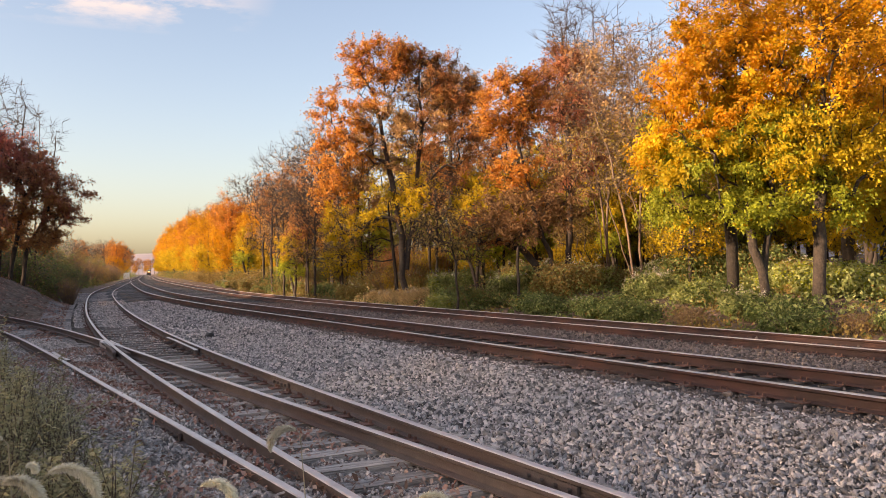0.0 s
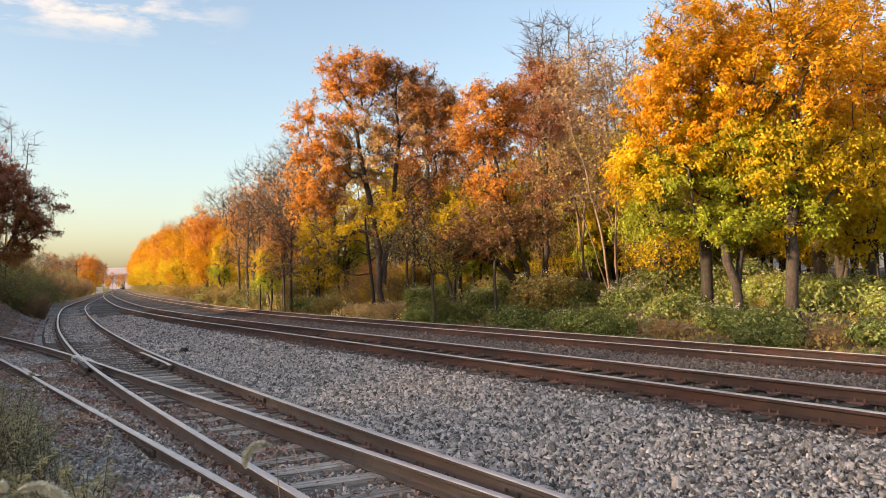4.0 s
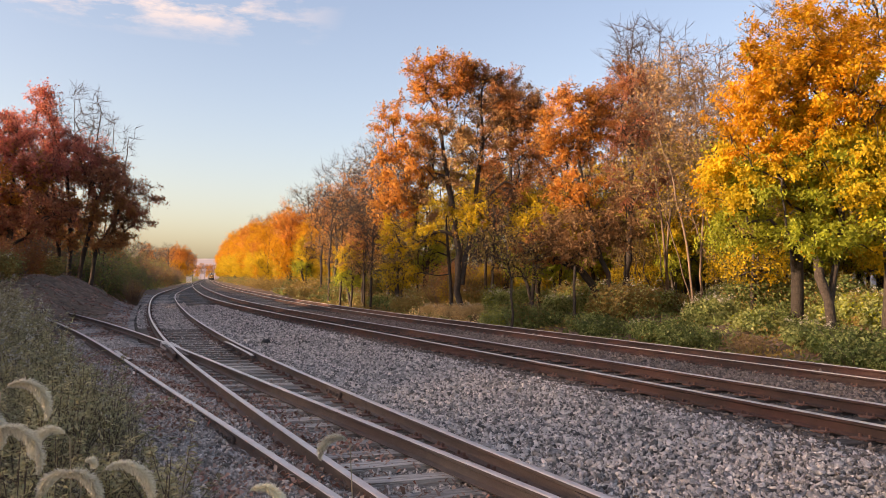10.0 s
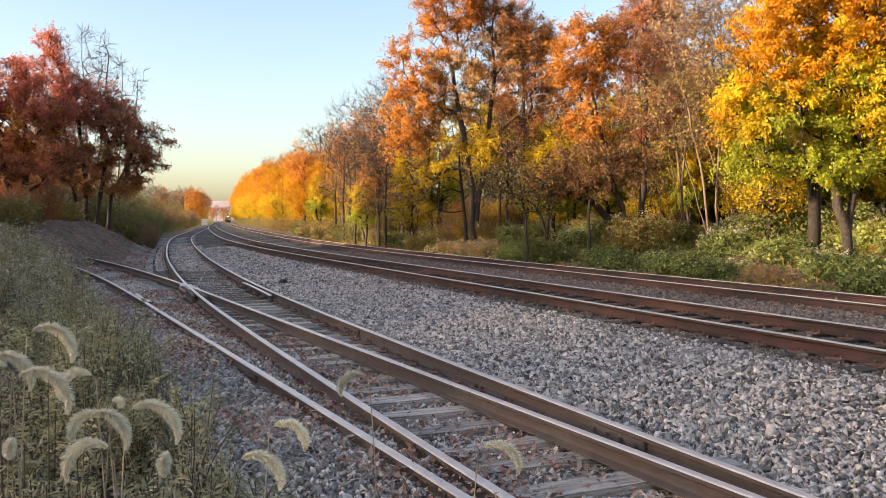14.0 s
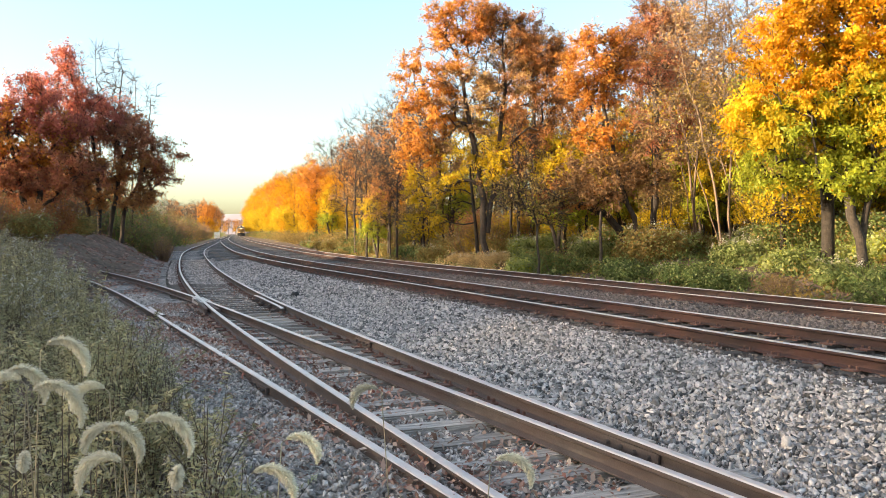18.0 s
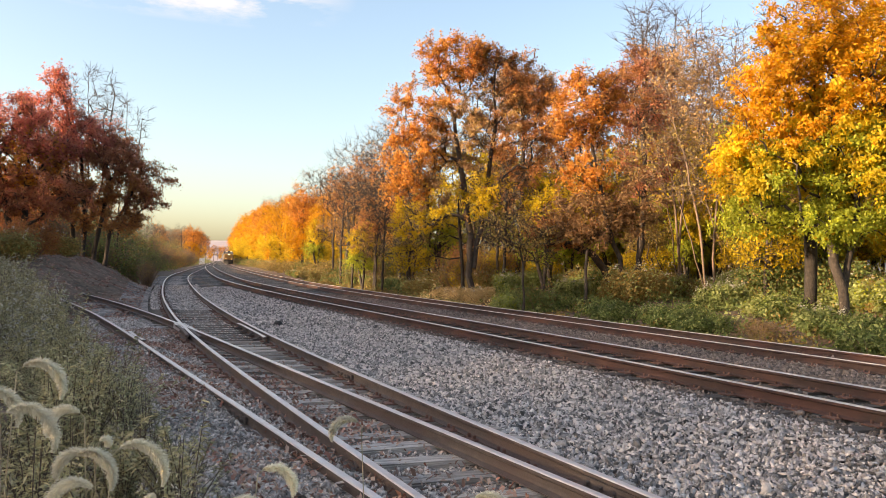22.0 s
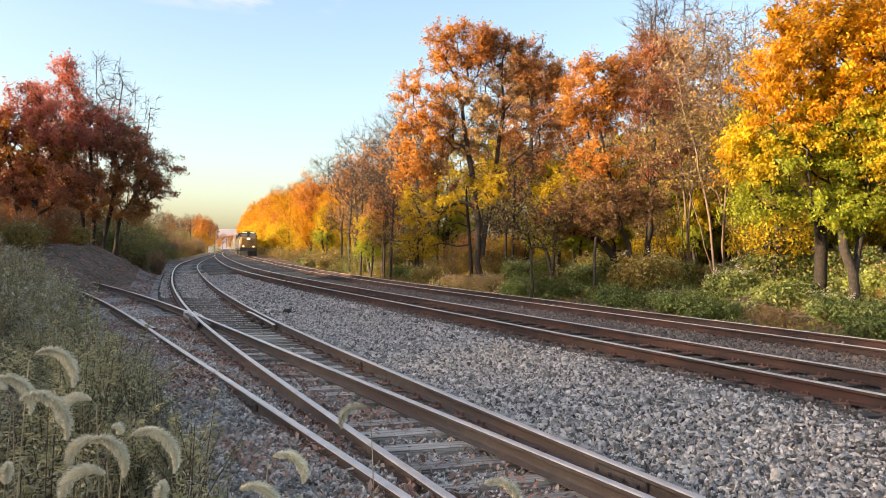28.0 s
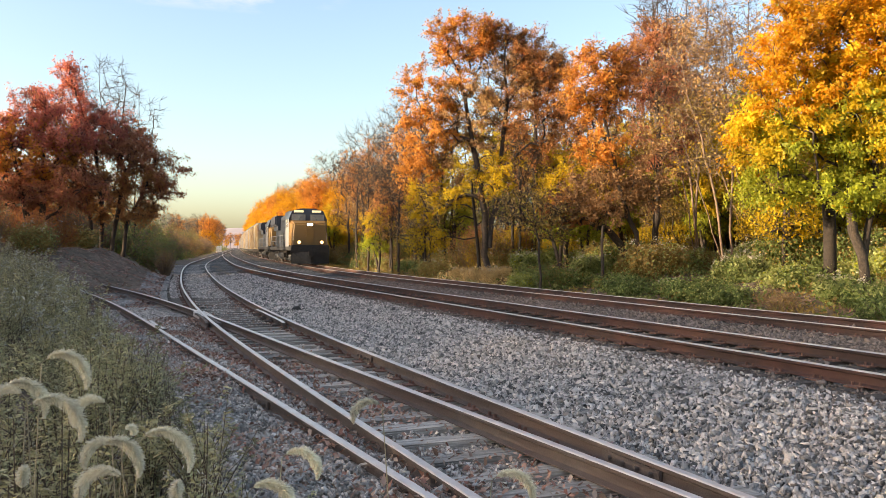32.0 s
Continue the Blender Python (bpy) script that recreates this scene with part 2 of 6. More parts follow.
L_BRACKEN = leaf_material("dead_fern_leaf", (0.22, 0.14, 0.08), (0.34, 0.22, 0.12), 0.3)
L_PLUME = leaf_material("foxtail_bristle", (0.66, 0.60, 0.47), (0.86, 0.81, 0.68), 0.55)
M_LUMP = material("dark_rock", (0.035, 0.032, 0.031), 0.8, second=(0.02, 0.019, 0.019), scale=9.0, bump=0.6)
M_STALK = material("weed_stalk", (0.13, 0.085, 0.055), 0.95, second=(0.08, 0.055, 0.04), scale=9.0, bump=0.2)
M_BARK_DARK = material("dark_bark", (0.045, 0.033, 0.026), 0.95, second=(0.02, 0.016, 0.013), scale=9.0, bump=0.9, bump_scale=22)

# ---- mesh helpers ----


def mesh_of(name, verts, faces, mats, index=None, smooth=False):
    """One mesh from arrays; faces is a list of tuples or an integer array."""
    me = bpy.data.meshes.new(name)
    v = np.asarray(verts, dtype=np.float32)
    if isinstance(faces, np.ndarray):
        k = faces.shape[1]
        me.vertices.add(len(v))
        me.vertices.foreach_set("co", v.ravel())
        me.loops.add(faces.size)
        me.loops.foreach_set("vertex_index", faces.astype(np.int32).ravel())
        me.polygons.add(len(faces))
        me.polygons.foreach_set("loop_start", np.arange(0, faces.size, k, dtype=np.int32))
        me.polygons.foreach_set("loop_total", np.full(len(faces), k, dtype=np.int32))
    else:
        me.from_pydata(v.tolist(), [], faces)
    for m in (mats if isinstance(mats, (list, tuple)) else [mats]):
        me.materials.append(m)
    if index is not None:
        me.polygons.foreach_set("material_index", np.asarray(index, dtype=np.int32))
    if smooth:
        me.polygons.foreach_set("use_smooth", np.ones(len(me.polygons), dtype=bool))
    me.update(calc_edges=True)
    me.validate()
    return me


def child(name, me, parent, label="", m=None):
    ob = new(name, me)
    ob.parent = parent
    if m is not None:
        ob.matrix_basis = m
    return tagged(ob, label) if label else ob


def bm_mesh(name, bm, mats, smooth=False):
    me = bpy.data.meshes.new(name)
    bm.to_mesh(me)
    bm.free()
    for m in (mats if isinstance(mats, (list, tuple)) else [mats]):
        me.materials.append(m)
    if smooth:
        me.polygons.foreach_set("use_smooth", np.ones(len(me.polygons), dtype=bool))
    return me


def box(bm, x0, x1, y0, y1, z0, z1, bevel=0.0, mat=0):
    r = bmesh.ops.create_cube(bm, size=1.0, matrix=Matrix.LocRotScale(((x0 + x1) / 2, (y0 + y1) / 2, (z0 + z1) / 2), None, (x1 - x0, y1 - y0, z1 - z0)))
    faces = {f for v in r["verts"] for f in v.link_faces}
    for f in faces:
        f.material_index = mat
    if bevel:
        edges = list({e for v in r["verts"] for e in v.link_edges})
        bmesh.ops.bevel(bm, geom=edges, offset=bevel, segments=2, affect="EDGES", material=-1)


def rod(bm, a, b, r, seg=8, r2=None):
    a, b = Vector(a), Vector(b)
    m = Matrix.Translation((a + b) / 2) @ (b - a).to_track_quat("Z", "Y").to_matrix().to_4x4()
    bmesh.ops.create_cone(bm, cap_ends=True, segments=seg, radius1=r, radius2=r if r2 is None else r2, depth=(b - a).length, matrix=m)


def part_of(name, parent, mats, build, label="", smooth=False, m=None):
    bm = bmesh.new()
    build(bm)
    return child(name, bm_mesh(name, bm, mats, smooth), parent, label, m)


def thing(name, label, category, m=None, group="", kind=""):
    ob = new(name)
    if m is not None:
        ob.matrix_basis = m
    return tagged(ob, label, category, group, kind)


# ---- the lines of the tracks ----
class Line:
    """A track's centre line: a start and a heading (degrees left of +y) that changes with the way along it."""

    def __init__(self, x0, y0, knots, headings, s0, s1, ds=0.25):
        self.s = np.arange(s0, s1, ds)
        th = np.radians(np.interp(self.s, knots, headings))
        x, y = np.cumsum(-np.sin(th) * ds), np.cumsum(np.cos(th) * ds)
        i = int(np.argmin(abs(self.s)))
        self.x, self.y, self.th = x + x0 - x[i], y + y0 - y[i], th

    def at(self, s, off=0.0):
        th = np.interp(s, self.s, self.th)
        return (np.interp(s, self.s, self.x) + off * np.cos(th), np.interp(s, self.s, self.y) + off * np.sin(th), th)


SIDING_H = 0.142  # the siding and the spur have lighter rails
GAUGE = 0.754  # half the distance between the rail heads' middles
Z_MAIN, RAIL_H = 0.165, 0.17
D_B, Z_B = 5.15, 0.06
LINE_A = Line(5.43, 8.7, [-10, 22, 34, 46, 60, 80, 110, 220], [23.5, 23.3, 20.9, 19.1, 16.7, 16.3, 15.8, 14.5], -45, 1150)
LINE_S = Line(-0.18, 7.5, [-5, 5, 15, 30, 50, 80, 150], [24.5, 23.2, 20.4, 18.3, 17.2, 14.4, 14.3], -30, 330)
LINE_D = Line(-0.62, 7.5, [-5, 3, 8, 14, 22, 40], [27.2, 27.8, 27.4, 28.75, 31.6, 38], -12, 36)


def lateral(x, y):
    """How far a place lies to the right of the main track's middle, and how far along it."""
    x, y = np.asarray(x, float), np.asarray(y, float)
    pick = slice(0, None, 8)
    lx, ly, lt, ls = LINE_A.x[pick], LINE_A.y[pick], LINE_A.th[pick], LINE_A.s[pick]
    o, s = np.empty(x.size), np.empty(x.size)
    xf, yf = x.ravel(), y.ravel()
    for k in range(0, x.size, 4000):
        a, b = xf[k:k + 4000, None], yf[k:k + 4000, None]
        i = np.argmin((a - lx) ** 2 + (b - ly) ** 2, axis=1)
        o[k:k + 4000] = (a[:, 0] - lx[i]) * np.cos(lt[i]) + (b[:, 0] - ly[i]) * np.sin(lt[i])
        s[k:k + 4000] = ls[i]
    return o.reshape(x.shape), s.reshape(x.shape)


def bumps(x, y, size, seed):
    """Smooth random relief, from -1 to 1, of about the given wave length."""
    r = np.random.RandomState(seed)
    z = np.zeros_like(np.asarray(x, float))
    for _ in range(7):
        a, k, p = r.uniform(0, 6.28), 6.28 / size * r.uniform(0.6, 1.6), r.uniform(0, 6.28)
        z += np.sin((np.cos(a) * x + np.sin(a) * y) * k + p)
    return z / 3.5


def height(x, y):
    """The ground's height."""
    x, y = np.asarray(x, float), np.asarray(y, float)
    o, s = lateral(x, y)
    # across the tracks: old bed of the siding, main bed, a shallow ditch, then the wooded slope
    z = np.interp(o, [-9.5, -4.2, -3.0, -2.0, 1.6, D_B - 1.6, 1.6 + D_B, 2.6 + D_B, 5.0 + D_B, 9 + D_B, 16 + D_B, 40 + D_B, 90 + D_B],
                  [-0.235, -0.215, -0.17, -0.06, -0.06, -0.165, -0.155, -0.28, 0.15, 0.55, 0.95, 2.2, 4.0])
    # the bank on the other side, higher further off
    left = np.interp(o, [-60, -22, -13, -10.0, -8.6], [2.6, 1.9, 1.35, 0.55, 0.0]) * np.interp(s, [-30, -6, 4, 14, 30, 60, 120, 170], [0.5, 0.5, 0.62, 0.75, 1.15, 1.2, 0.8, 0.0])
    z = z + np.where(o < -8.6, left, 0)
    # heap of earth beside the siding
    heap = 2.6 * np.exp(-1.25 * np.sqrt(0.12 + ((x + 16.4) / 3.0) ** 2 + ((y - 40.5) / 4.6) ** 2)) + 0.55 * np.exp(-(((x + 14.6) / 1.8) ** 2 + ((y - 33.8) / 2.2) ** 2))
    z = z + heap * np.clip((-5.4 - o) / 3.2, 0, 1) * (1 + 0.12 * bumps(x, y, 1.6, 12))
    # gravel and dirt washed up against the spur's outer rail
    dx = x - np.interp(y, LINE_D.y, LINE_D.x)
    z = z + 0.10 * np.clip((dx + 2.6) / 0.5, 0, 1) * np.clip((-0.25 - dx) / 0.35, 0, 1) * np.clip((y - LINE_D.y[0]) / 2, 0, 1) * np.clip((17.5 - y) / 4, 0, 1)
    rough = np.clip((np.abs(o - 1.2) - 7.0) / 4, 0, 1)
    return z + rough * (0.10 * bumps(x, y, 2.3, 3) + 0.16 * bumps(x, y, 7.0, 4))


def place(x, y, dz=0.0):
    return (x, y, float(height(np.array([x]), np.array([y]))[0]) + dz)


# ---- ground ----
def ground_sheet():
    def axis(c, near, far, fine, n):
        a = np.arange(c - near, c + near, fine)
        g = np.geomspace(1, far, n)
        return np.concatenate([c - near - g[::-1], a, c + near + g])
    xs, ys = axis(0.0, 30, 2400, 0.4, 40), axis(25.0, 35, 2400, 0.4, 40)
    gx, gy = np.meshgrid(xs, ys)
    gz = height(gx, gy)
    far = np.hypot(gx, gy - 20)
    gz = gz + (np.minimum(gz, -0.35) - gz) * np.clip((far - 120) / 60, 0, 1)
    n, m = len(ys), len(xs)
    i = (np.arange(n - 1)[:, None] * m + np.arange(m - 1)[None]).ravel()
    me = mesh_of("ground", np.stack([gx, gy, gz], -1).reshape(-1, 3), np.stack([i, i + 1, i + m + 1, i + m], 1), M_SOIL, smooth=True)
    tagged(new("ground", me), "dark bare soil with leaf litter beside the tracks", "ground", kind="structure")


def bed(name, mat, line, o0, o1, s0, s1, label, lift=0.012):
    ss = np.concatenate([np.arange(s0, min(s1, 60), 0.5), np.arange(60, s1, 6.0)]) if s1 > 60 else np.arange(s0, s1, 0.5)
    oo = np.linspace(o0, o1, 15)
    S, O = np.meshgrid(ss, oo, indexing="ij")
    x, y, _ = line.at(S, O)
    z = height(x, y) + lift + 0.012 * bumps(x, y, 0.9, 8)
    z[:, 0] -= 0.2
    z[:, -1] -= 0.2
    n, m = S.shape
    i = (np.arange(n - 1)[:, None] * m + np.arange(m - 1)[None]).ravel()
    me = mesh_of(name, np.stack([x, y, z], -1).reshape(-1, 3), np.stack([i, i + 1, i + m + 1, i + m], 1), mat, smooth=True)
    return tagged(new(name, me), label, "ballast", kind="structure")


ground_sheet()
bed("ballast_main", M_BALLAST_BED_SHADE, LINE_A, -4.2, D_B + 2.2, -40, 1120, "bed of crushed stone under the main tracks, painted near black as shaded gaps")
bed("ballast_siding", M_OLD_BED, LINE_S, -2.6, 1.3, -25, 75, "old dirty ballast mixed with soil under the siding", 0.02)
bed("ballast_spur", M_OLD_BED, LINE_D, -2.0, 1.0, -10, 25, "old dirty ballast with splinters under the spur", 0.012)

# ---- rails ----
PROFILE = [(-0.070, 0.0), (-0.070, 0.012), (-0.014, 0.030), (-0.009, 0.055), (-0.009, 0.110), (-0.036, 0.128), (-0.036, 0.158), (-0.028, 0.170),
           (0.028, 0.170), (0.036, 0.158), (0.036, 0.128), (0.009, 0.110), (0.009, 0.055), (0.014, 0.030), (0.070, 0.012), (0.070, 0.0)]


def rail_mesh(line, off, z_top, s0, s1, mats, drop=0.0, flare=0.0, tall=RAIL_H):
    near = np.arange(s0, min(s1, 70.0), 0.5)
    ss = np.concatenate([near, np.arange(70.0, s1, 5.0), [s1]]) if s1 > 70 else np.append(near, s1)
    k = len(PROFILE)
    px, pz = np.array(PROFILE).T
    offs = np.full(len(ss), off)
    if flare:
        u = np.minimum(ss - ss[0], ss[-1] - ss)
        offs = off + flare * np.clip(1 - u / 0.6, 0, 1)
    x, y, th = line.at(ss, offs)
    v = np.empty((len(ss), k, 3))
    v[..., 0] = x[:, None] + px * np.cos(th)[:, None]
    v[..., 1] = y[:, None] + px * np.sin(th)[:, None]
    v[..., 2] = z_top - tall - drop + pz * tall / RAIL_H
    i = np.arange(len(ss) - 1)[:, None] * k
    j = np.arange(k)[None]
    f = np.stack([(i + j), (i + (j + 1) % k), (i + k + (j + 1) % k), (i + k + j)], -1).reshape(-1, 4)
    idx = np.tile(np.where((np.arange(k) >= 6) & (np.arange(k) <= 8), 1, 0), len(ss) - 1)
    faces = [tuple(q) for q in f.tolist()] + [tuple(range(k)), tuple(range((len(ss) - 1) * k, len(ss) * k))[::-1]]
    return mesh_of("rail", v.reshape(-1, 3), faces, mats, list(idx) + [0, 0])


def fixed_parts(line, parent, z_top, s0, s1, step, tie_mat, length=2.6, offs=(-GAUGE, GAUGE), shift=0.0, grow=None, plate_mat=M_PLATE, seed=5, stop=None):
    """Ties with their plates and spikes, each tie a part of its track and each plate a part of its tie."""
    r = random.Random(seed)
    bm = bmesh.new()
    box(bm, -length / 2, length / 2, -0.115, 0.115, -0.17, 0, 0.012)
    for v in bm.verts:
        v.co += Vector((r.uniform(-0.012, 0.012), r.uniform(-0.008, 0.008), r.uniform(-0.006, 0.004)))
    tie_me = bm_mesh("tie", bm, tie_mat)
    bm = bmesh.new()
    box(bm, -0.195, 0.195, -0.1, 0.1, 0.0, 0.018, 0.003)
    for sx in (-1, 1):
        for sy in (-0.055, 0.055):
            box(bm, sx * 0.088 - 0.014, sx * 0.088 + 0.014, sy - 0.012, sy + 0.012, 0.01, 0.055, 0.004)
    plate_me = bm_mesh("tie_plate", bm, plate_mat)
    s = s0
    while s < s1:
        sj = s + r.uniform(-0.05, 0.05)
        x, y, th = line.at(sj, shift)
        wide = grow(sj) if grow else 1.0
        t = child("tie", tie_me, parent, m=pose(x, y, z_top - RAIL_H - 0.003 + r.uniform(-0.014, 0.003), r.uniform(-1.2, 1.2), r.uniform(-0.4, 0.4), math.degrees(th) + r.uniform(-2.2, 2.2)) @ Matrix.Diagonal((wide, r.uniform(0.8, 1.08), 1, 1)))
        if stop is None or s < stop:
            for o in offs:
                child("tie_plate", plate_me, t, m=Matrix.Diagonal((1 / wide, 1, 1, 1)) @ pose((o - shift), 0, 0.001))
        s += step


def railway(name, label, line, off, z_top, s0, s1, mats, tight=0.0, tall=RAIL_H):
    tr = thing(name, label, "railway track", kind="structure")
    for o in (off - GAUGE, off + GAUGE - tight):
        child("rail", rail_mesh(line, o, z_top, s0, s1, mats, tall=tall), tr)
    return tr


class Shifted:
    def __init__(self, line, off):
        self.line, self.off = line, off

    def at(self, s, o=0.0):
        return self.line.at(s, self.off + np.asarray(o))


LINE_B = Shifted(LINE_A, D_B)
track_a = railway("main_track", "main railway track with rust-brown rails on grey ballast", LINE_A, 0, Z_MAIN, -40, 1100, [M_RUST, M_HEAD])
track_b = railway("main_track", "second main railway track with rust-brown rails beside the woods", LINE_A, D_B, Z_B, -40, 1100, [M_RUST, M_HEAD_DULL])
track_s = railway("siding_track", "worn siding track with grey weathered ties", LINE_S, 0, 0, -25, 330, [M_RUST_PALE, M_HEAD_DULL], tall=SIDING_H)
track_d = railway("spur_track", "disused spur track curving off through a turnout into weeds", LINE_D, 0, -0.003, -10, 27, [M_RUST_PALE, M_HEAD_DULL], 0.09, SIDING_H)

# turnout fittings: guard rails, wing rails at the frog, joint bars
for tr, line, off, a, b in ((track_s, LINE_S, GAUGE - 0.105, 9.2, 12.9), (track_d, LINE_D, -GAUGE + 0.12, 8.7, 10.6)):
    child("guard_rail", rail_mesh(line, off, -0.004, a, b, [M_RUST_PALE, M_HEAD_DULL], drop=0.03, flare=0.03 if off < 0 else -0.03, tall=SIDING_H), tr)
for off, a, b in ((-GAUGE + 0.085, 9.2, 11.5), (-GAUGE - 0.085, 9.4, 11.9)):
    child("wing_rail", rail_mesh(LINE_S, off, -0.006, a, b, [M_RUST_PALE, M_RUST_PALE], drop=0.0, flare=0.03 if off > -GAUGE else -0.03, tall=SIDING_H), track_s)



def spacer_block(line, off, s, parent):
    """A cast block bolted between a guard rail and its running rail, with a brace on the tie."""
    x, y, th = line.at(s, off)

    def build(bm):
        box(bm, -0.05, 0.05, -0.11, 0.11, 0.02, 0.10, 0.012)
        box(bm, -0.24, -0.07, -0.07, 0.07, 0.0, 0.035, 0.008)
        rod(bm, (-0.16, 0, 0.03), (-0.06, 0, 0.09), 0.022, 6)
    part_of("spacer_block", parent, M_RUST_PALE, build, "rusty cast spacer block with a brace", m=pose(x, y, -SIDING_H, 0, 0, math.degrees(th)))


for s_ in (9.7, 10.6, 11.5, 12.4):
    spacer_block(LINE_S, GAUGE - 0.055, s_, track_s)


def frog(parent):
    """The cast point where the spur's rail crosses the siding's."""
    ss = np.arange(8, 13, 0.02)
    ax, ay, ath = LINE_S.at(ss, -GAUGE)
    sd = np.arange(0, 16, 0.02)
    bx, by, _ = LINE_D.at(sd, GAUGE - 0.09)
    gap = np.abs(np.interp(ay, by, bx) - ax)
    i = int(np.argmin(gap))

    def build(bm):
        for x0, x1, y0, y1 in ((-0.06, 0.06, -0.5, 0.9), (-0.13, -0.07, -0.9, 0.5), (0.07, 0.13, -0.9, 0.5)):
            box(bm, x0, x1, y0, y1, 0.02, SIDING_H - 0.006, 0.008)
    part_of("frog", parent, [M_HEAD_DULL], build, "worn cast frog with a bright top", m=pose(float(ax[i]), float(ay[i]), -SIDING_H, 0, 0, math.degrees(float(ath[i])) + 3.5))


frog(track_s)


def joint_bar(line, off, s, z_top, parent):
    x, y, th = line.at(s, off)
    holder = pose(x, y, z_top - SIDING_H, 0, 0, math.degrees(th))

    def build(bm):
        for sx in (-1, 1):
            box(bm, sx * 0.032 - 0.014, sx * 0.032 + 0.014, -0.32, 0.32, 0.024, 0.1, 0.006)
            for k in range(4):
                rod(bm, (sx * 0.04, -0.24 + k * 0.16, 0.063), (sx * 0.078, -0.24 + k * 0.16, 0.063), 0.018, 6)
    part_of("joint_bar", parent, M_RUST_PALE, build, "rusty bolted joint bar", m=holder)


joint_bar(LINE_D, GAUGE, 2.85, -0.003, track_d)
joint_bar(LINE_S, GAUGE, 4.0, 0, track_s)
joint_bar(LINE_D, -GAUGE, 1.2, -0.003, track_d)
joint_bar(LINE_S, GAUGE, -2.2, 0, track_s)

# ---- plants ----
def rot_random(r, n):
    """n random turns, as 3 x 3 matrices."""
    q = r.normal(size=(n, 4))
    q /= np.linalg.norm(q, axis=1)[:, None]
    w, x, y, z = q.T
    return np.stack([np.stack([1 - 2 * (y * y + z * z), 2 * (x * y - z * w), 2 * (x * z + y * w)], -1),
                     np.stack([2 * (x * y + z * w), 1 - 2 * (x * x + z * z), 2 * (y * z - x * w)], -1),
                     np.stack([2 * (x * z - y * w), 2 * (y * z + x * w), 1 - 2 * (x * x + y * y)], -1)], -2)


LEAF = np.array([(0, -0.5, 0), (0.31, 0.02, 0.10), (0, 0.6, -0.06), (-0.31, 0.02, 0.10)])


def leaf_cloud(r, centres, size, wide=1.0, flat=None):
    """Folded four-cornered leaves at the centres: corners and faces."""
    n = len(centres)
    rot = rot_random(r, n)
    if flat is not None:
        a = r.uniform(0, 6.283, n)
        rz = np.zeros((n, 3, 3))
        rz[:, 0, 0], rz[:, 0, 1], rz[:, 1, 0], rz[:, 1, 1], rz[:, 2, 2] = np.cos(a), -np.sin(a), np.sin(a), np.cos(a), 1
        t = r.normal(0, flat, (n, 2))
        tilt = np.tile(np.eye(3), (n, 1, 1))
        tilt[:, 2, 0], tilt[:, 0, 2], tilt[:, 2, 1], tilt[:, 1, 2] = t[:, 0], -t[:, 0], t[:, 1], -t[:, 1]
        rot = tilt @ rz
    shape = LEAF * np.array([wide, 1, 1])
    v = np.einsum("nij,kj->nki", rot, shape) * (size * r.uniform(0.65, 1.35, n))[:, None, None] + centres[:, None]
    return v.reshape(-1, 3), np.arange(n * 4).reshape(n, 4)


def spray_leaves(r, centres, normals, tips, size, wide=1.0):
    """Leaves that hang in sprays: each lies square to its normal and points along its tip."""
    n = len(centres)
    nz = normals / (np.linalg.norm(normals, axis=1)[:, None] + 1e-9)
    ty = tips - nz * np.sum(tips * nz, 1)[:, None]
    ty /= np.linalg.norm(ty, axis=1)[:, None] + 1e-9
    rot = np.stack([np.cross(ty, nz), ty, nz], -1)
    shape = LEAF * np.array([wide, 1, 1])
    v = np.einsum("nij,kj->nki", rot, shape) * (size * r.uniform(0.6, 1.4, n))[:, None, None] + centres[:, None]
    return v.reshape(-1, 3), np.arange(n * 4).reshape(n, 4)


def tubes(paths, sides=5):
    """Tapered tubes: each path is (points, radii)."""
    vs, fs, n = [], [], 0
    for pts, rad in paths:
        pts = np.asarray(pts, float)
        k = sides if max(rad) > 0.03 else 3
        d = np.gradient(pts, axis=0)
        d /= np.linalg.norm(d, axis=1)[:, None] + 1e-9
        up = np.where(abs(d[:, 2:3]) > 0.9, [[1.0, 0, 0]], [[0, 0, 1.0]])
        u = np.cross(d, up)
        u /= np.linalg.norm(u, axis=1)[:, None] + 1e-9
        w = np.cross(d, u)
        a = np.arange(k) * 6.28318 / k
        ring = pts[:, None] + np.asarray(rad)[:, None, None] * (np.cos(a)[None, :, None] * u[:, None] + np.sin(a)[None, :, None] * w[:, None])
        m = len(pts)
        i = np.arange(m - 1)[:, None] * k
        j = np.arange(k)[None]
        fs.append(np.stack([i + j, i + (j + 1) % k, i + k + (j + 1) % k, i + k + j], -1).reshape(-1, 4) + n)
        vs.append(ring.reshape(-1, 3))
        n += m * k
    return np.concatenate(vs), np.concatenate(fs)


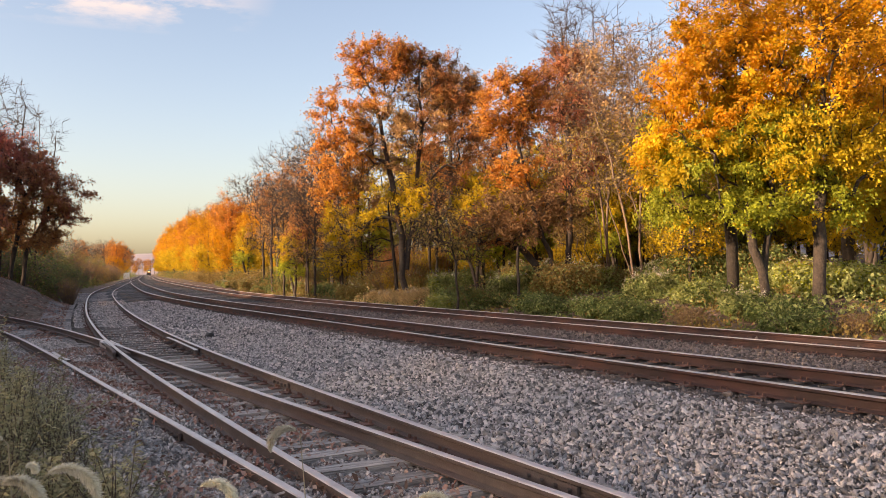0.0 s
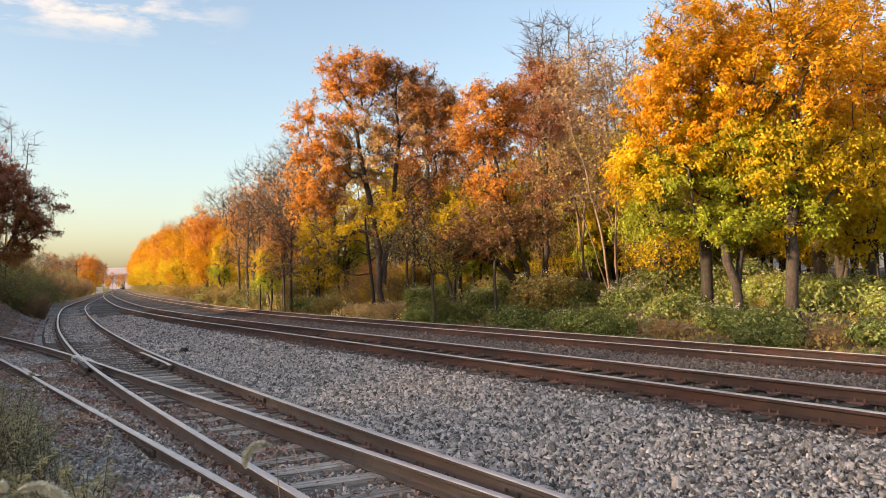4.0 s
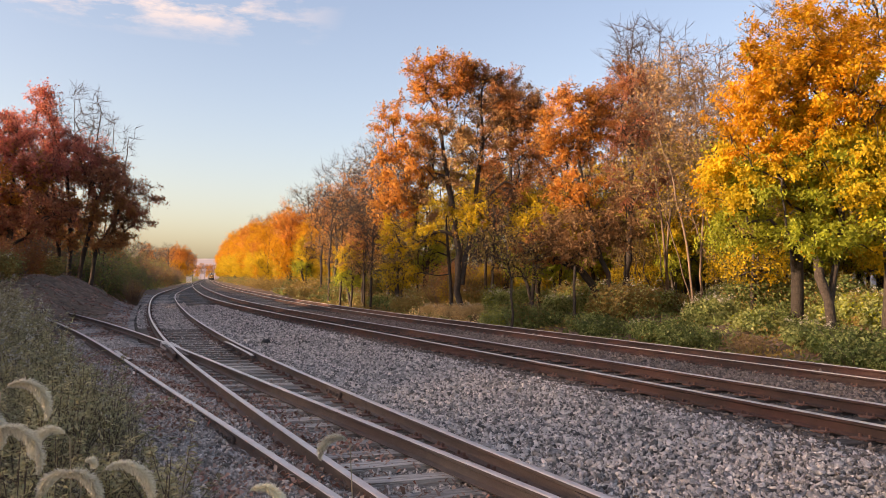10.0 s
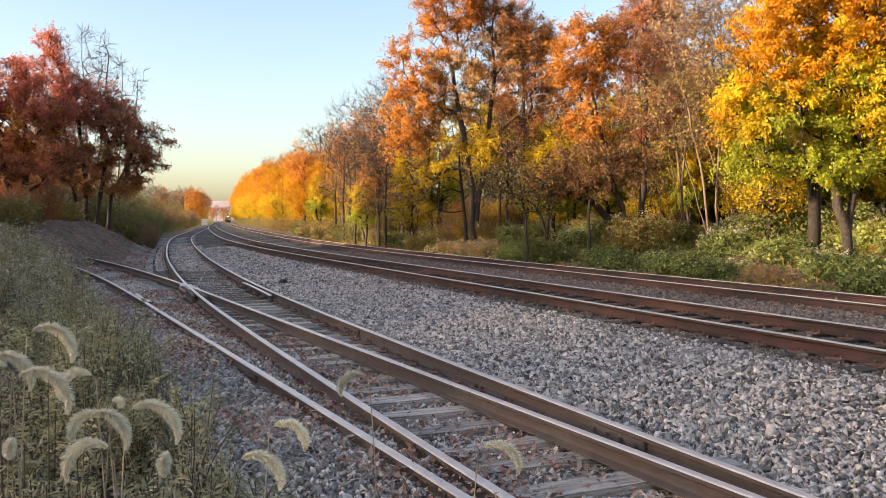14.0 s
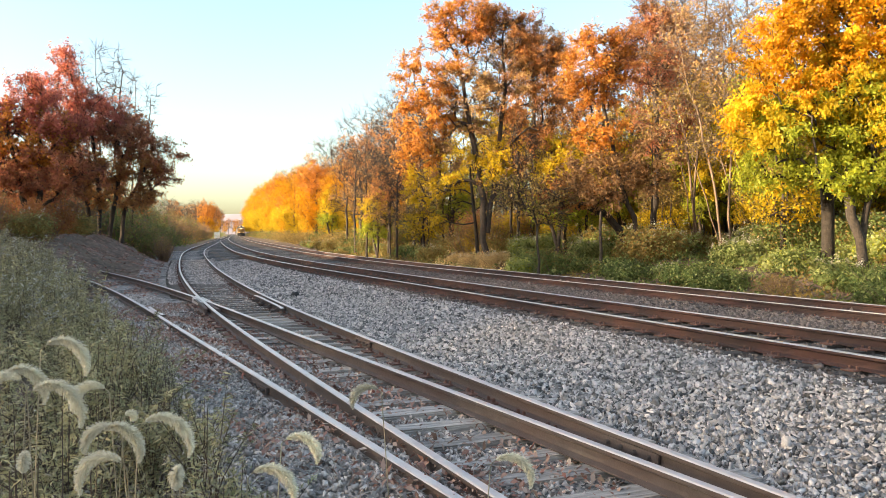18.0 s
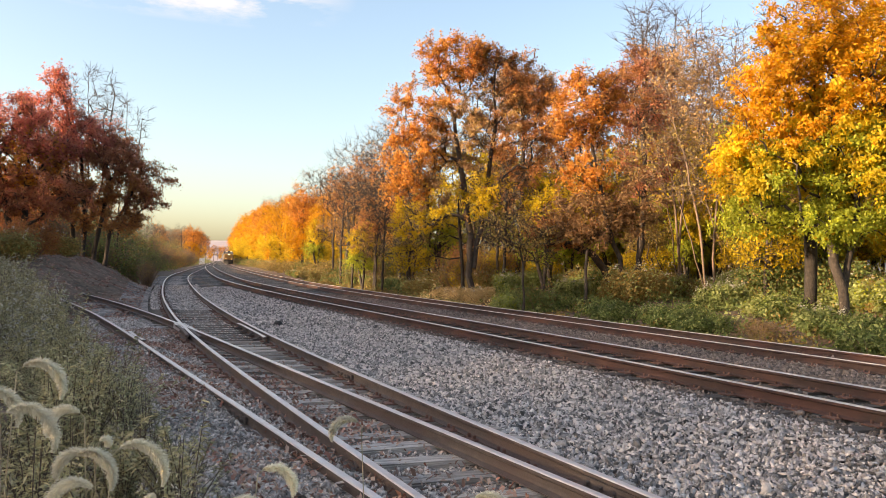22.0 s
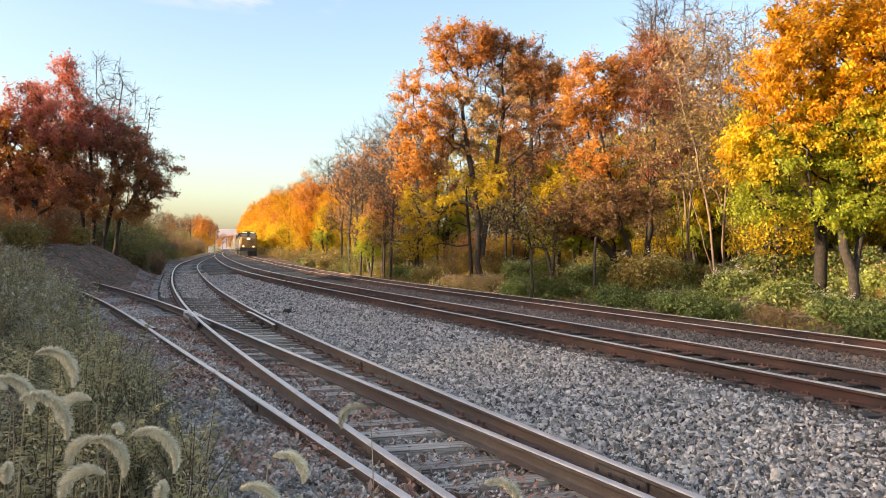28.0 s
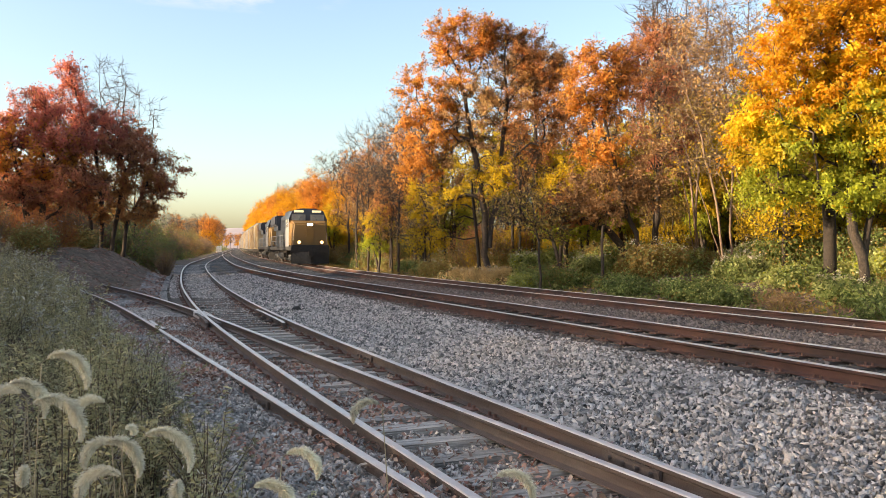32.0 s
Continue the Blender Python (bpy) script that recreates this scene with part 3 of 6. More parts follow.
def tree_meshes(seed, stems, blobs, base_r, clumps, leaves, size, mats, spread=0.42, bark=None, twigs=0, bare=0.0, droop=0.0):
    """A tree: stems are lists of points from the root up, blobs are (x, y, z, rx, ry, rz, material, weight).
    Limbs grow from the stems to leaf clumps that fill the blobs unevenly. Returns the wood's and the crown's mesh."""
    r = np.random.RandomState(seed)
    nodes, parent = [], []
    for st in stems:
        st = np.asarray(st, float)
        seg = np.linalg.norm(np.diff(st, axis=0), axis=1)
        t = np.concatenate([[0], np.cumsum(seg)])
        k = max(4, int(t[-1] / 0.55))
        tt = np.linspace(0, t[-1], k)
        p = np.stack([np.interp(tt, t, st[:, c]) for c in range(3)], 1)
        p[1:-1] += r.normal(0, 0.035, (k - 2, 3)) * [1, 1, 0.3]
        for i in range(k):
            nodes.append(p[i])
            parent.append(len(nodes) - 2 if i else -1)
    stem_n = len(nodes)
    weights = np.array([b[7] for b in blobs], float)
    pick = r.choice(len(blobs), clumps, p=weights / weights.sum())
    cs = []
    for i in pick:
        b = blobs[i]
        d = r.normal(size=3)
        d /= np.linalg.norm(d)
        cs.append((np.array(b[:3]) + d * np.array(b[3:6]) * r.uniform(0.25, 1.0) ** 0.5 * r.uniform(0.85, 1.12), b[6]))
    cs.sort(key=lambda c: min(np.hypot(c[0][0] - n[0], c[0][1] - n[1]) for n in nodes[:stem_n:3]) + 0.15 * c[0][2])
    ends = []
    for c, mat in cs:
        arr = np.array(nodes)
        d = arr - c
        dist = np.linalg.norm(d, axis=1)
        cost = dist + 1.2 * np.maximum(0, d[:, 2] + 0.45 * np.hypot(d[:, 0], d[:, 1])) + np.where(arr[:, 2] < 0.14 * c[2], 4, 0)
        i = int(np.argmin(cost))
        a = arr[i]
        k = max(2, int(dist[i] / 0.7) + 1)
        last = i
        for j in range(1, k + 1):
            u = j / k
            q = a + (c - a) * u + np.array([0, 0, 0.12 * dist[i] * math.sin(math.pi * u)]) + (r.normal(0, 0.06 * min(1, dist[i]), 3) if j < k else 0)
            nodes.append(q)
            parent.append(last)
            last = len(nodes) - 1
        ends.append((last, mat))
    n = len(nodes)
    load = np.zeros(n)
    for e, _ in ends:
        load[e] += 1
    for i in range(n - 1, -1, -1):
        if parent[i] >= 0:
            load[parent[i]] += load[i]
    load = np.maximum(load, 0.6)
    top = max(load[i] for i in range(stem_n) if parent[i] < 0)
    rad = np.clip(base_r * (load / top) ** 0.5, 0.010, None)
    kids = {}
    for i, p in enumerate(parent):
        kids.setdefault(p, []).append(i)
    paths = []

    def follow(i):
        chain, rr = [nodes[i]], [rad[i]]
        if parent[i] >= 0:
            chain.insert(0, nodes[parent[i]])
            rr.insert(0, min(rad[parent[i]] * 0.8, rad[i] * 1.3))
        todo = []
        while True:
            ks = sorted(kids.get(i, []), key=lambda q: -rad[q])
            if not ks:
                break
            todo += ks[1:]
            i = ks[0]
            chain.append(nodes[i])
            rr.append(rad[i])
        if len(chain) > 1:
            if parent and chain[0][2] < 0.05:
                rr[0] *= 1.45
            paths.append((chain, rr))
        return todo
    stack = list(kids[-1])
    while stack:
        stack += follow(stack.pop())
    middle = np.mean([nodes[e] for e, _ in ends], axis=0)
    alive = {e for e, _ in ends if r.uniform() > bare}
    per = max(1, leaves // max(1, len(alive)))
    pts, idx, normals, tips = [], [], [], []
    for e, mat in ends:
        p0 = nodes[e]
        along = p0 - nodes[parent[e]]
        along = along / (np.linalg.norm(along) + 1e-9)
        out = (p0 - middle) * [1, 1, 0.7]
        out = out / (np.linalg.norm(out) + 1e-9)
        m = r.randint(3, 7)
        ways = along * 0.6 + out * 0.35 + r.normal(0, 1, (m, 3)) * [0.75, 0.75, 0.6] + [0, 0, 0.1 if e in alive else 0.7]
        ways /= np.linalg.norm(ways, axis=1)[:, None] + 1e-9
        reach = spread * r.uniform(0.9, 2.0, m)
        for j in range(max(min(m, twigs), 0 if e in alive else 3)):
            q = ways[j] * reach[j]
            paths.append(([p0, p0 + q * 0.5 + r.normal(0, 0.03, 3), p0 + q], [0.012, 0.008, 0.004]))
        if not leaves or e not in alive:
            continue
        k = int(per * r.uniform(0.35, 1.65))
        w = r.randint(0, m, k)
        u = r.uniform(0.05, 1.05, k)
        p = p0 + ways[w] * (reach[w] * u)[:, None] + r.normal(0, spread * 0.24, (k, 3)) * [1, 1, 0.85]
        p[:, 2] -= droop * u
        pts.append(p)
        normals.append(out * 0.6 + [0, 0, 0.3] + r.normal(0, 0.5, (k, 3)))
        tips.append(ways[w] * 0.7 + [0, 0, -0.55] + r.normal(0, 0.4, (k, 3)))
        second = (mat + 1) % len(mats) if r.uniform() < 0.25 else mat
        idx.append(np.where(r.uniform(size=k) < 0.95, mat, second))
    wv, wf = tubes(paths, 7)
    wood = mesh_of("trunk", wv, wf, bark or M_BARK, smooth=True)
    if not leaves:
        return wood, None
    lv, lf = spray_leaves(r, np.concatenate(pts), np.concatenate(normals), np.concatenate(tips), size)
    return wood, mesh_of("crown", lv, lf, mats, np.concatenate(idx))


def add_tree(x, y, label, meshes, turn=0.0, scale=1.0, name="tree", group="", dz=-0.05):
    t = thing(name, label, "tree", pose(*place(x, y, dz), 0, 0, turn) @ Matrix.Scale(scale, 4), group)
    child("trunk", meshes[0], t)
    if meshes[1]:
        child("crown", meshes[1], t)
    return t


def aim(az_px, d):
    """A place on the plan: the way across the view at rest and the distance."""
    a = (az_px - 784) / 1414.4
    return a * d, d


# -- woods to the right of the tracks; heights are above each tree's foot
x, y = aim(862, 39)
add_tree(x, y, "tall oak with orange-rust leaves and grey-brown inner twigs", tree_meshes(
    11, [[(0, 0, 0), (-0.1, 0, 3), (-0.6, 0.2, 6), (-1.3, 0, 9.5)], [(0.1, 0, 1.5), (0.6, 0.3, 5), (0.9, 0, 8.5), (0.7, 0, 11.0)]],
    [(-2.3, 0, 8.7, 1.6, 1.6, 2.0, 0, 1.8), (-2.7, -0.3, 6.3, 1.5, 1.4, 1.4, 0, 1.2), (-0.9, 0, 10.9, 1.8, 1.5, 1.0, 0, 2.0), (-3.0, 0, 4.9, 1.2, 1.2, 0.9, 0, 0.7), (0.9, 0, 10.3, 1.6, 1.5, 1.2, 1, 1.6),
     (0.6, 0, 8.4, 2.0, 1.6, 1.5, 3, 1.3), (-0.6, 0, 7.4, 1.9, 1.6, 1.7, 3, 1.1), (1.8, 0, 7.2, 1.7, 1.5, 1.7, 1, 1.2), (2.4, 0, 9.2, 1.2, 1.3, 1.4, 1, 1.1), (-2.4, 0, 3.7, 1.5, 1.4, 1.0, 4, 0.6), (0.4, -0.2, 5.0, 1.0, 1.2, 1.3, 4, 0.5), (-0.8, 0, 5.0, 1.8, 1.5, 1.4, 2, 0.5)],
    0.15, 560, 62000, 0.095, [L_ORANGE, L_RUST, L_UMBER, L_TAN, L_YELLOW], 0.34, twigs=6, bare=0.12), 0, 1.08)
x, y = aim(945, 45)
add_tree(x, y, "tall oak with thin dull brown leaves", tree_meshes(
    12, [[(0, 0, 0), (0.1, 0, 5), (0.1, 0, 11)]],
    [(0, 0, 11.2, 1.9, 1.6, 1.4, 0, 2), (0.2, 0, 8.5, 2.3, 2, 2.6, 1, 2), (0.3, 0, 5.4, 2, 2, 1.6, 1, 1)],
    0.15, 330, 26000, 0.095, [L_UMBER, L_RUST], 0.38, twigs=6, bare=0.22))
x, y = aim(1140, 31)
add_tree(x, y, "forked tree with orange leaves turning brown below", tree_meshes(
    13, [[(-0.1, 0, 0), (-0.35, 0, 1.8), (-0.9, 0, 3.2), (-1.6, 0, 6.5)], [(0.2, 0, 0), (0.35, 0, 2), (0.4, 0, 5), (0.1, 0, 8.5)]],
    [(-1.9, 0, 7.6, 1.35, 1.2, 1.6, 0, 2.4), (-0.6, 0, 8.2, 1.2, 1.2, 1.2, 1, 1.0), (-1.7, -0.2, 5.2, 1.0, 1.2, 1.0, 0, 0.9), (-1.4, -0.2, 3.4, 1.9, 1.4, 1.0, 2, 2.4), (0.2, 0, 4.0, 1.2, 1.2, 1.3, 2, 1.0)],
    0.10, 280, 34000, 0.09, [L_ORANGE, L_RUST, L_UMBER], 0.33, twigs=4))
x, y = aim(1157, 34)
add_tree(x, y, "slender tree with maroon-brown leaves and sky showing through", tree_meshes(
    14, [[(0, 0, 0), (0.2, 0, 4), (0.1, 0, 9)]],
    [(0.0, 0, 8.7, 1.4, 1.2, 1.9, 0, 2.2), (0.3, 0, 5.8, 1.4, 1.2, 1.5, 0, 1.3), (0.2, 0, 10, 1.0, 0.9, 0.9, 1, 0.6)],
    0.13, 230, 16000, 0.09, [L_MAROON, L_RUST], 0.34, twigs=5, bare=0.15))
sapling = tree_meshes(
    15, [[(0, 0, 0), (-0.3, 0, 2.5), (-1.0, 0, 5.5), (-1.9, 0, 8.6)], [(0.2, 0.2, 0), (0.3, 0.2, 4), (-0.2, 0, 9)], [(-0.1, 0, 0.5), (-0.9, 0, 3.2), (-2.0, 0, 6.2)]],
    [(-1.2, 0, 8.0, 1.8, 1.4, 2.2, 0, 2), (0.0, 0, 8.8, 1.4, 1.2, 1.8, 0, 1.5), (-1.2, 0, 5.3, 1.6, 1.2, 1.8, 1, 1.2)],
    0.048, 230, 4200, 0.10, [L_TAN, L_OLIVE], 0.4, M_TWIG, twigs=6, bare=0.25)
for px, d, turn, sc in ((1285, 30, 0, 1.0), (1235, 36, 40, 1.12), (1330, 37, -30, 1.1)):
    x, y = aim(px, d)
    add_tree(x, y, "bare pinkish sapling clump with a few tan leaves", sapling, turn, sc, group="saplings")
x, y = aim(1530, 21.0)
add_tree(x, y, "golden maple, yellow-green low in the crown, orange on top", tree_meshes(
    16, [[(0.05, 0, 0), (-0.05, 0, 1.2), (-0.35, 0, 2.2), (-0.6, 0, 4.5)], [(0, 0, 1.2), (0.25, 0, 2.4), (0.3, 0, 5.0)]],
    [(-1.5, 0.3, 6.0, 1.5, 1.6, 1.8, 1, 1.6), (-1.4, 0.3, 6.6, 1.5, 1.6, 1.6, 1, 1.2), (-1.0, 0.5, 4.3, 1.7, 1.6, 1.3, 2, 1.7), (-0.6, 0.2, 5.0, 1.7, 1.6, 1.3, 0, 1.4), (-2.6, 0, 4.4, 0.9, 1.0, 0.9, 0, 0.9), (0.6, 0, 4.6, 1.7, 1.6, 1.6, 2, 2.2), (0.4, 0.2, 6.4, 1.8, 1.6, 1.6, 0, 1.8), (0.2, 0.2, 6.8, 1.8, 1.6, 1.6, 1, 1.2), (-0.6, 0.4, 8.2, 1.8, 1.5, 1.1, 1, 1.8), (1.2, 0, 2.9, 0.9, 1.0, 0.5, 0, 0.6), (-0.6, -0.6, 2.9, 1.0, 0.8, 0.5, 2, 0.7)],
    0.13, 560, 78000, 0.085, [L_YELLOW, L_GOLD, L_LIME, L_GOLD], 0.28, bare=0.02))
x, y = aim(1466, 24.5)
add_tree(x, y, "old maple with a thick dark trunk and yellow leaves", tree_meshes(
    17, [[(0, 0, 0), (0.05, 0, 2.5), (0.1, 0.2, 5), (0.1, 0.3, 8)]],
    [(0.4, 0.5, 7.2, 2.2, 1.8, 1.9, 0, 2.4), (-0.8, 0.4, 5.2, 1.8, 1.5, 1.3, 1, 1.5), (1.6, 0.5, 5.2, 1.6, 1.5, 1.3, 2, 1.5), (-1.7, -0.4, 3.2, 1.2, 1.0, 1.0, 1, 0.9), (-2.3, 0, 4.4, 1.0, 1.0, 0.8, 0, 0.6), (0.3, 0.4, 9.2, 1.8, 1.5, 1.1, 3, 1.2)],
    0.19, 300, 34000, 0.085, [L_GOLD, L_LIME, L_YELLOW, L_GOLD], 0.36, M_BARK_DARK))
x, y = aim(1640, 20.3)
add_tree(x, y, "thick-trunked maple with gold and orange leaves", tree_meshes(
    18, [[(0, 0, 0), (0.0, 0, 2.5), (0.15, 0, 4.5), (0.2, 0, 7)]],
    [(0.5, 0, 6.6, 2.1, 1.8, 1.8, 1, 2.4), (-0.4, 0, 4.4, 1.3, 1.3, 1.0, 0, 1.3), (1.8, 0, 4.4, 1.6, 1.4, 1.1, 0, 1.4), (0.2, 0, 3.0, 1.0, 0.9, 0.5, 2, 0.7), (1.0, 0, 8.4, 1.6, 1.5, 1.0, 1, 1.0)],
    0.17, 320, 38000, 0.085, [L_YELLOW, L_GOLD, L_LIME], 0.34))
x, y = aim(1700, 26)
add_tree(x, y, "tall thin maple with gold leaves and open branches", tree_meshes(
    19, [[(0, 0, 0), (-0.3, 0, 5), (-0.6, 0, 12)]],
    [(-0.5, 0, 10.5, 2.4, 1.8, 2.0, 0, 2), (0.6, 0, 7.5, 2.2, 1.8, 1.5, 1, 1.2)],
    0.2, 240, 6000, 0.14, [L_GOLD, L_ORANGE], 0.4, twigs=4))
x, y = aim(955, 30.5)
add_tree(x, y, "small dark tree with crooked twigs and few olive leaves", tree_meshes(
    20, [[(0, 0, 0), (0.05, 0, 1.4), (-0.2, 0, 2.6), (-0.3, 0, 3.9)]],
    [(-0.5, 0, 3.2, 1.5, 1.2, 0.9, 0, 2), (0.5, 0, 2.6, 0.8, 0.9, 0.7, 0, 1)],
    0.045, 130, 1500, 0.11, [L_OLIVE], 0.3, twigs=6))
x, y = aim(846, 40.5)
dead = thing("tree_stump", "dark dead trunk with broken branch stubs below the oak", "stump", pose(*place(x, y, -0.05)))
dv, df = tubes([([(0.1, 0, 0), (0, 0, 1.5), (-0.15, 0, 3.0), (-0.3, 0, 4.4), (-0.33, 0, 5.1)], [0.1, 0.085, 0.075, 0.06, 0.02]),
                ([(-0.15, 0, 3.0), (-0.7, 0, 3.2), (-1.1, -0.1, 3.05)], [0.045, 0.03, 0.012]), ([(-0.2, 0, 3.5), (-0.6, 0.1, 3.75), (-0.95, 0.1, 3.8)], [0.04, 0.025, 0.01]),
                ([(-0.05, 0, 2.1), (-0.7, 0, 2.0), (-1.5, 0.1, 2.15), (-2.1, 0.1, 1.95)], [0.04, 0.03, 0.022, 0.008]), ([(-0.12, 0, 2.7), (0.35, 0, 3.0), (0.6, 0, 3.1)], [0.035, 0.02, 0.01])], 8)
child("trunk", mesh_of("trunk", dv, df, M_BARK_DARK, smooth=True), dead)
x, y = aim(1066, 30)
snag = thing("tree_stump", "tall broken-off tree trunk standing among the bushes", "stump", pose(*place(x, y)))
sv, sf = tubes([([(0, 0, 0), (0.02, 0, 0.9), (-0.02, 0, 1.7), (0.01, 0, 2.35), (0.03, 0, 2.42)], [0.07, 0.06, 0.055, 0.05, 0.02])], 8)
child("trunk", mesh_of("trunk", sv, sf, M_BARK, smooth=True), snag)
x, y = aim(1118, 32)
add_tree(x, y, "leaning trunk bent far over with rust leaves", tree_meshes(
    21, [[(0, 0, 0), (-0.25, 0, 1.2), (-1.0, 0, 2.0), (-2.3, 0, 2.5)]], [(-2.4, 0, 2.7, 1.3, 1, 0.6, 0, 1)], 0.15, 50, 1500, 0.14, [L_RUST], 0.3, twigs=2))
yellow_tree = tree_meshes(
    22, [[(0, 0, 0), (0.15, 0, 3), (-0.1, 0, 7)], [(0.1, 0, 0), (-0.6, 0, 3), (-0.9, 0, 6)]],
    [(0, 0, 6.2, 1.9, 1.8, 2.0, 0, 2), (-0.4, 0, 3.7, 1.8, 1.6, 1.2, 1, 1.4)],
    0.15, 150, 7500, 0.15, [L_YELLOW, L_LIME], 0.45, twigs=2)
brown_tree = tree_meshes(
    23, [[(0, 0, 0), (-0.2, 0, 4), (0.2, 0, 9)]],
    [(0, 0, 8.2, 2.2, 2.0, 2.4, 0, 2), (0.2, 0, 5.0, 2.0, 1.8, 1.6, 1, 1.2)],
    0.14, 160, 5200, 0.14, [L_RUST, L_TAN], 0.46, twigs=5, bare=0.3)
gold_tree = tree_meshes(
    24, [[(0, 0, 0), (0.1, 0, 4), (0, 0, 8)]],
    [(0, 0, 7.2, 2.3, 2.2, 2.4, 0, 2), (0.3, 0, 4.3, 2.3, 2.2, 1.6, 1, 1.6), (-0.6, 0, 2.5, 1.8, 1.8, 1.0, 1, 0.8)],
    0.15, 280, 15000, 0.15, [L_GOLD, L_YELLOW], 0.5)
orange_tree = tree_meshes(
    25, [[(0, 0, 0), (0.1, 0, 4), (0, 0, 8)]],
    [(0, 0, 7.6, 2.4, 2.2, 2.4, 0, 2), (-0.3, 0, 4.3, 2.5, 2.2, 1.8, 1, 1.6), (0.3, 0, 2.4, 2.0, 1.8, 1.1, 1, 0.8)],
    0.15, 280, 15000, 0.15, [L_ORANGE, L_GOLD], 0.5)
bare_tree = tree_meshes(
    26, [[(0, 0, 0), (-0.1, 0, 4), (0.1, 0, 9)]],
    [(0, 0, 8.3, 2.2, 2.0, 2.4, 0, 2), (0, 0, 5.0, 2.2, 2.0, 1.6, 0, 1)],
    0.11, 170, 420, 0.12, [L_TAN], 0.55, twigs=5, bare=0.5)
olive_tree = tree_meshes(
    27, [[(0, 0, 0), (0.2, 0, 3), (0.0, 0, 6)], [(0.1, 0, 0), (0.8, 0, 3), (1.1, 0, 5.5)]],
    [(0, 0, 5.2, 2.1, 1.8, 1.8, 0, 2), (0.2, 0, 2.9, 2.0, 1.8, 1.2, 1, 1.4)],
    0.11, 150, 5200, 0.14, [L_OLIVE, L_YELLOW], 0.48, twigs=4)
WOODS = [  # way across, distance, kind, size, turn
    (1205, 40, yellow_tree, 1.0, 10), (1265, 44, yellow_tree, 1.05, 200), (1180, 48, brown_tree, 1.1, 80), (1320, 46, yellow_tree, 0.9, 120),
    (1100, 44, olive_tree, 1.1, 30), (1050, 47, brown_tree, 1.0, 160), (1000, 50, olive_tree, 1.2, 260), (1390, 42, yellow_tree, 0.85, 300),
    (1440, 38, olive_tree, 0.8, 20), (1560, 36, olive_tree, 0.9, 70), (1620, 40, yellow_tree, 1.0, 140), (1500, 48, brown_tree, 1.0, 210),
    (905, 54, yellow_tree, 1.1, 50), (870, 58, bare_tree, 1.05, 20), (800, 50, yellow_tree, 0.8, 110), (760, 54, bare_tree, 0.95, 140),
    (735, 58, brown_tree, 1.0, 10), (700, 63, bare_tree, 1.0, 60), (640, 68, brown_tree, 0.95, 190), (690, 52, brown_tree, 0.6, 220),
    (755, 66, bare_tree, 1.1, 0), (660, 76, brown_tree, 1.1, 100), (632, 61, bare_tree, 0.85, 0), (690, 56, bare_tree, 0.7, 130),
    (1150, 60, bare_tree, 1.2, 20), (1000, 62, bare_tree, 1.25, 150), (880, 66, bare_tree, 1.3, 250), (1330, 58, bare_tree, 1.15, 60), (1270, 62, brown_tree, 1.2, 160), (1450, 60, bare_tree, 1.2, 310), (1600, 55, bare_tree, 1.2, 100),
    (590, 84, yellow_tree, 0.75, 40), (655, 72, yellow_tree, 0.62, 170), (620, 96, orange_tree, 1.0, 30), (1225, 52, yellow_tree, 1.3, 60), (1300, 55, yellow_tree, 1.3, 290), (1120, 56, yellow_tree, 1.15, 20), (840, 60, yellow_tree, 1.2, 90), (930, 58, yellow_tree, 1.1, 150),
    (563, 99, orange_tree, 1.08, 0), (600, 86, gold_tree, 0.8, 60), (618, 72, bare_tree, 0.92, 15), (676, 64, bare_tree, 0.8, 200), (525, 122, gold_tree, 1.05, 140), (590, 105, bare_tree, 1.35, 80), (650, 92, bare_tree, 1.45, 10), (700, 80, bare_tree, 1.4, 300), (725, 70, bare_tree, 1.35, 120),
    (1740, 34, yellow_tree, 1.0, 70), (1800, 24, gold_tree, 1.0, 40), (1860, 30, orange_tree, 1.1, 100), (2000, 26, gold_tree, 1.1, 200),
]
NAMES = {id(yellow_tree): "woodland tree with clear yellow leaves", id(brown_tree): "thin woodland tree with sparse tan leaves", id(gold_tree): "round golden-yellow tree beside the line",
         id(orange_tree): "round orange tree beside the line", id(bare_tree): "leafless grey-brown tree with fine twigs", id(olive_tree): "low woodland tree with dull olive and yellow leaves"}
for px, d, kind_of, sc, turn in WOODS:
    x, y = aim(px, d)
    add_tree(x, y, NAMES[id(kind_of)], kind_of, turn, sc, group="woods")

rr = random.Random(33)
for k in range(60):  # low growth that fills the woods
    px = 640 + 1200 * (k + rr.random()) / 60
    d = rr.uniform(36, 46) if px > 900 else rr.uniform(46, 58)
    if px > 1350:
        d = rr.uniform(29, 40)
    x, y = aim(px, d)
    kind_of = rr.choice([olive_tree, yellow_tree, yellow_tree]) if px > 1000 else rr.choice([olive_tree, brown_tree, bare_tree, bare_tree, yellow_tree])
    add_tree(x, y, NAMES[id(kind_of)], kind_of, rr.uniform(0, 360), rr.uniform(0.45, 0.75), group="woods")
rr = random.Random(21)
ALONG = [gold_tree, gold_tree, orange_tree, bare_tree, gold_tree, olive_tree, gold_tree, orange_tree]
s, k = 66.0, 0
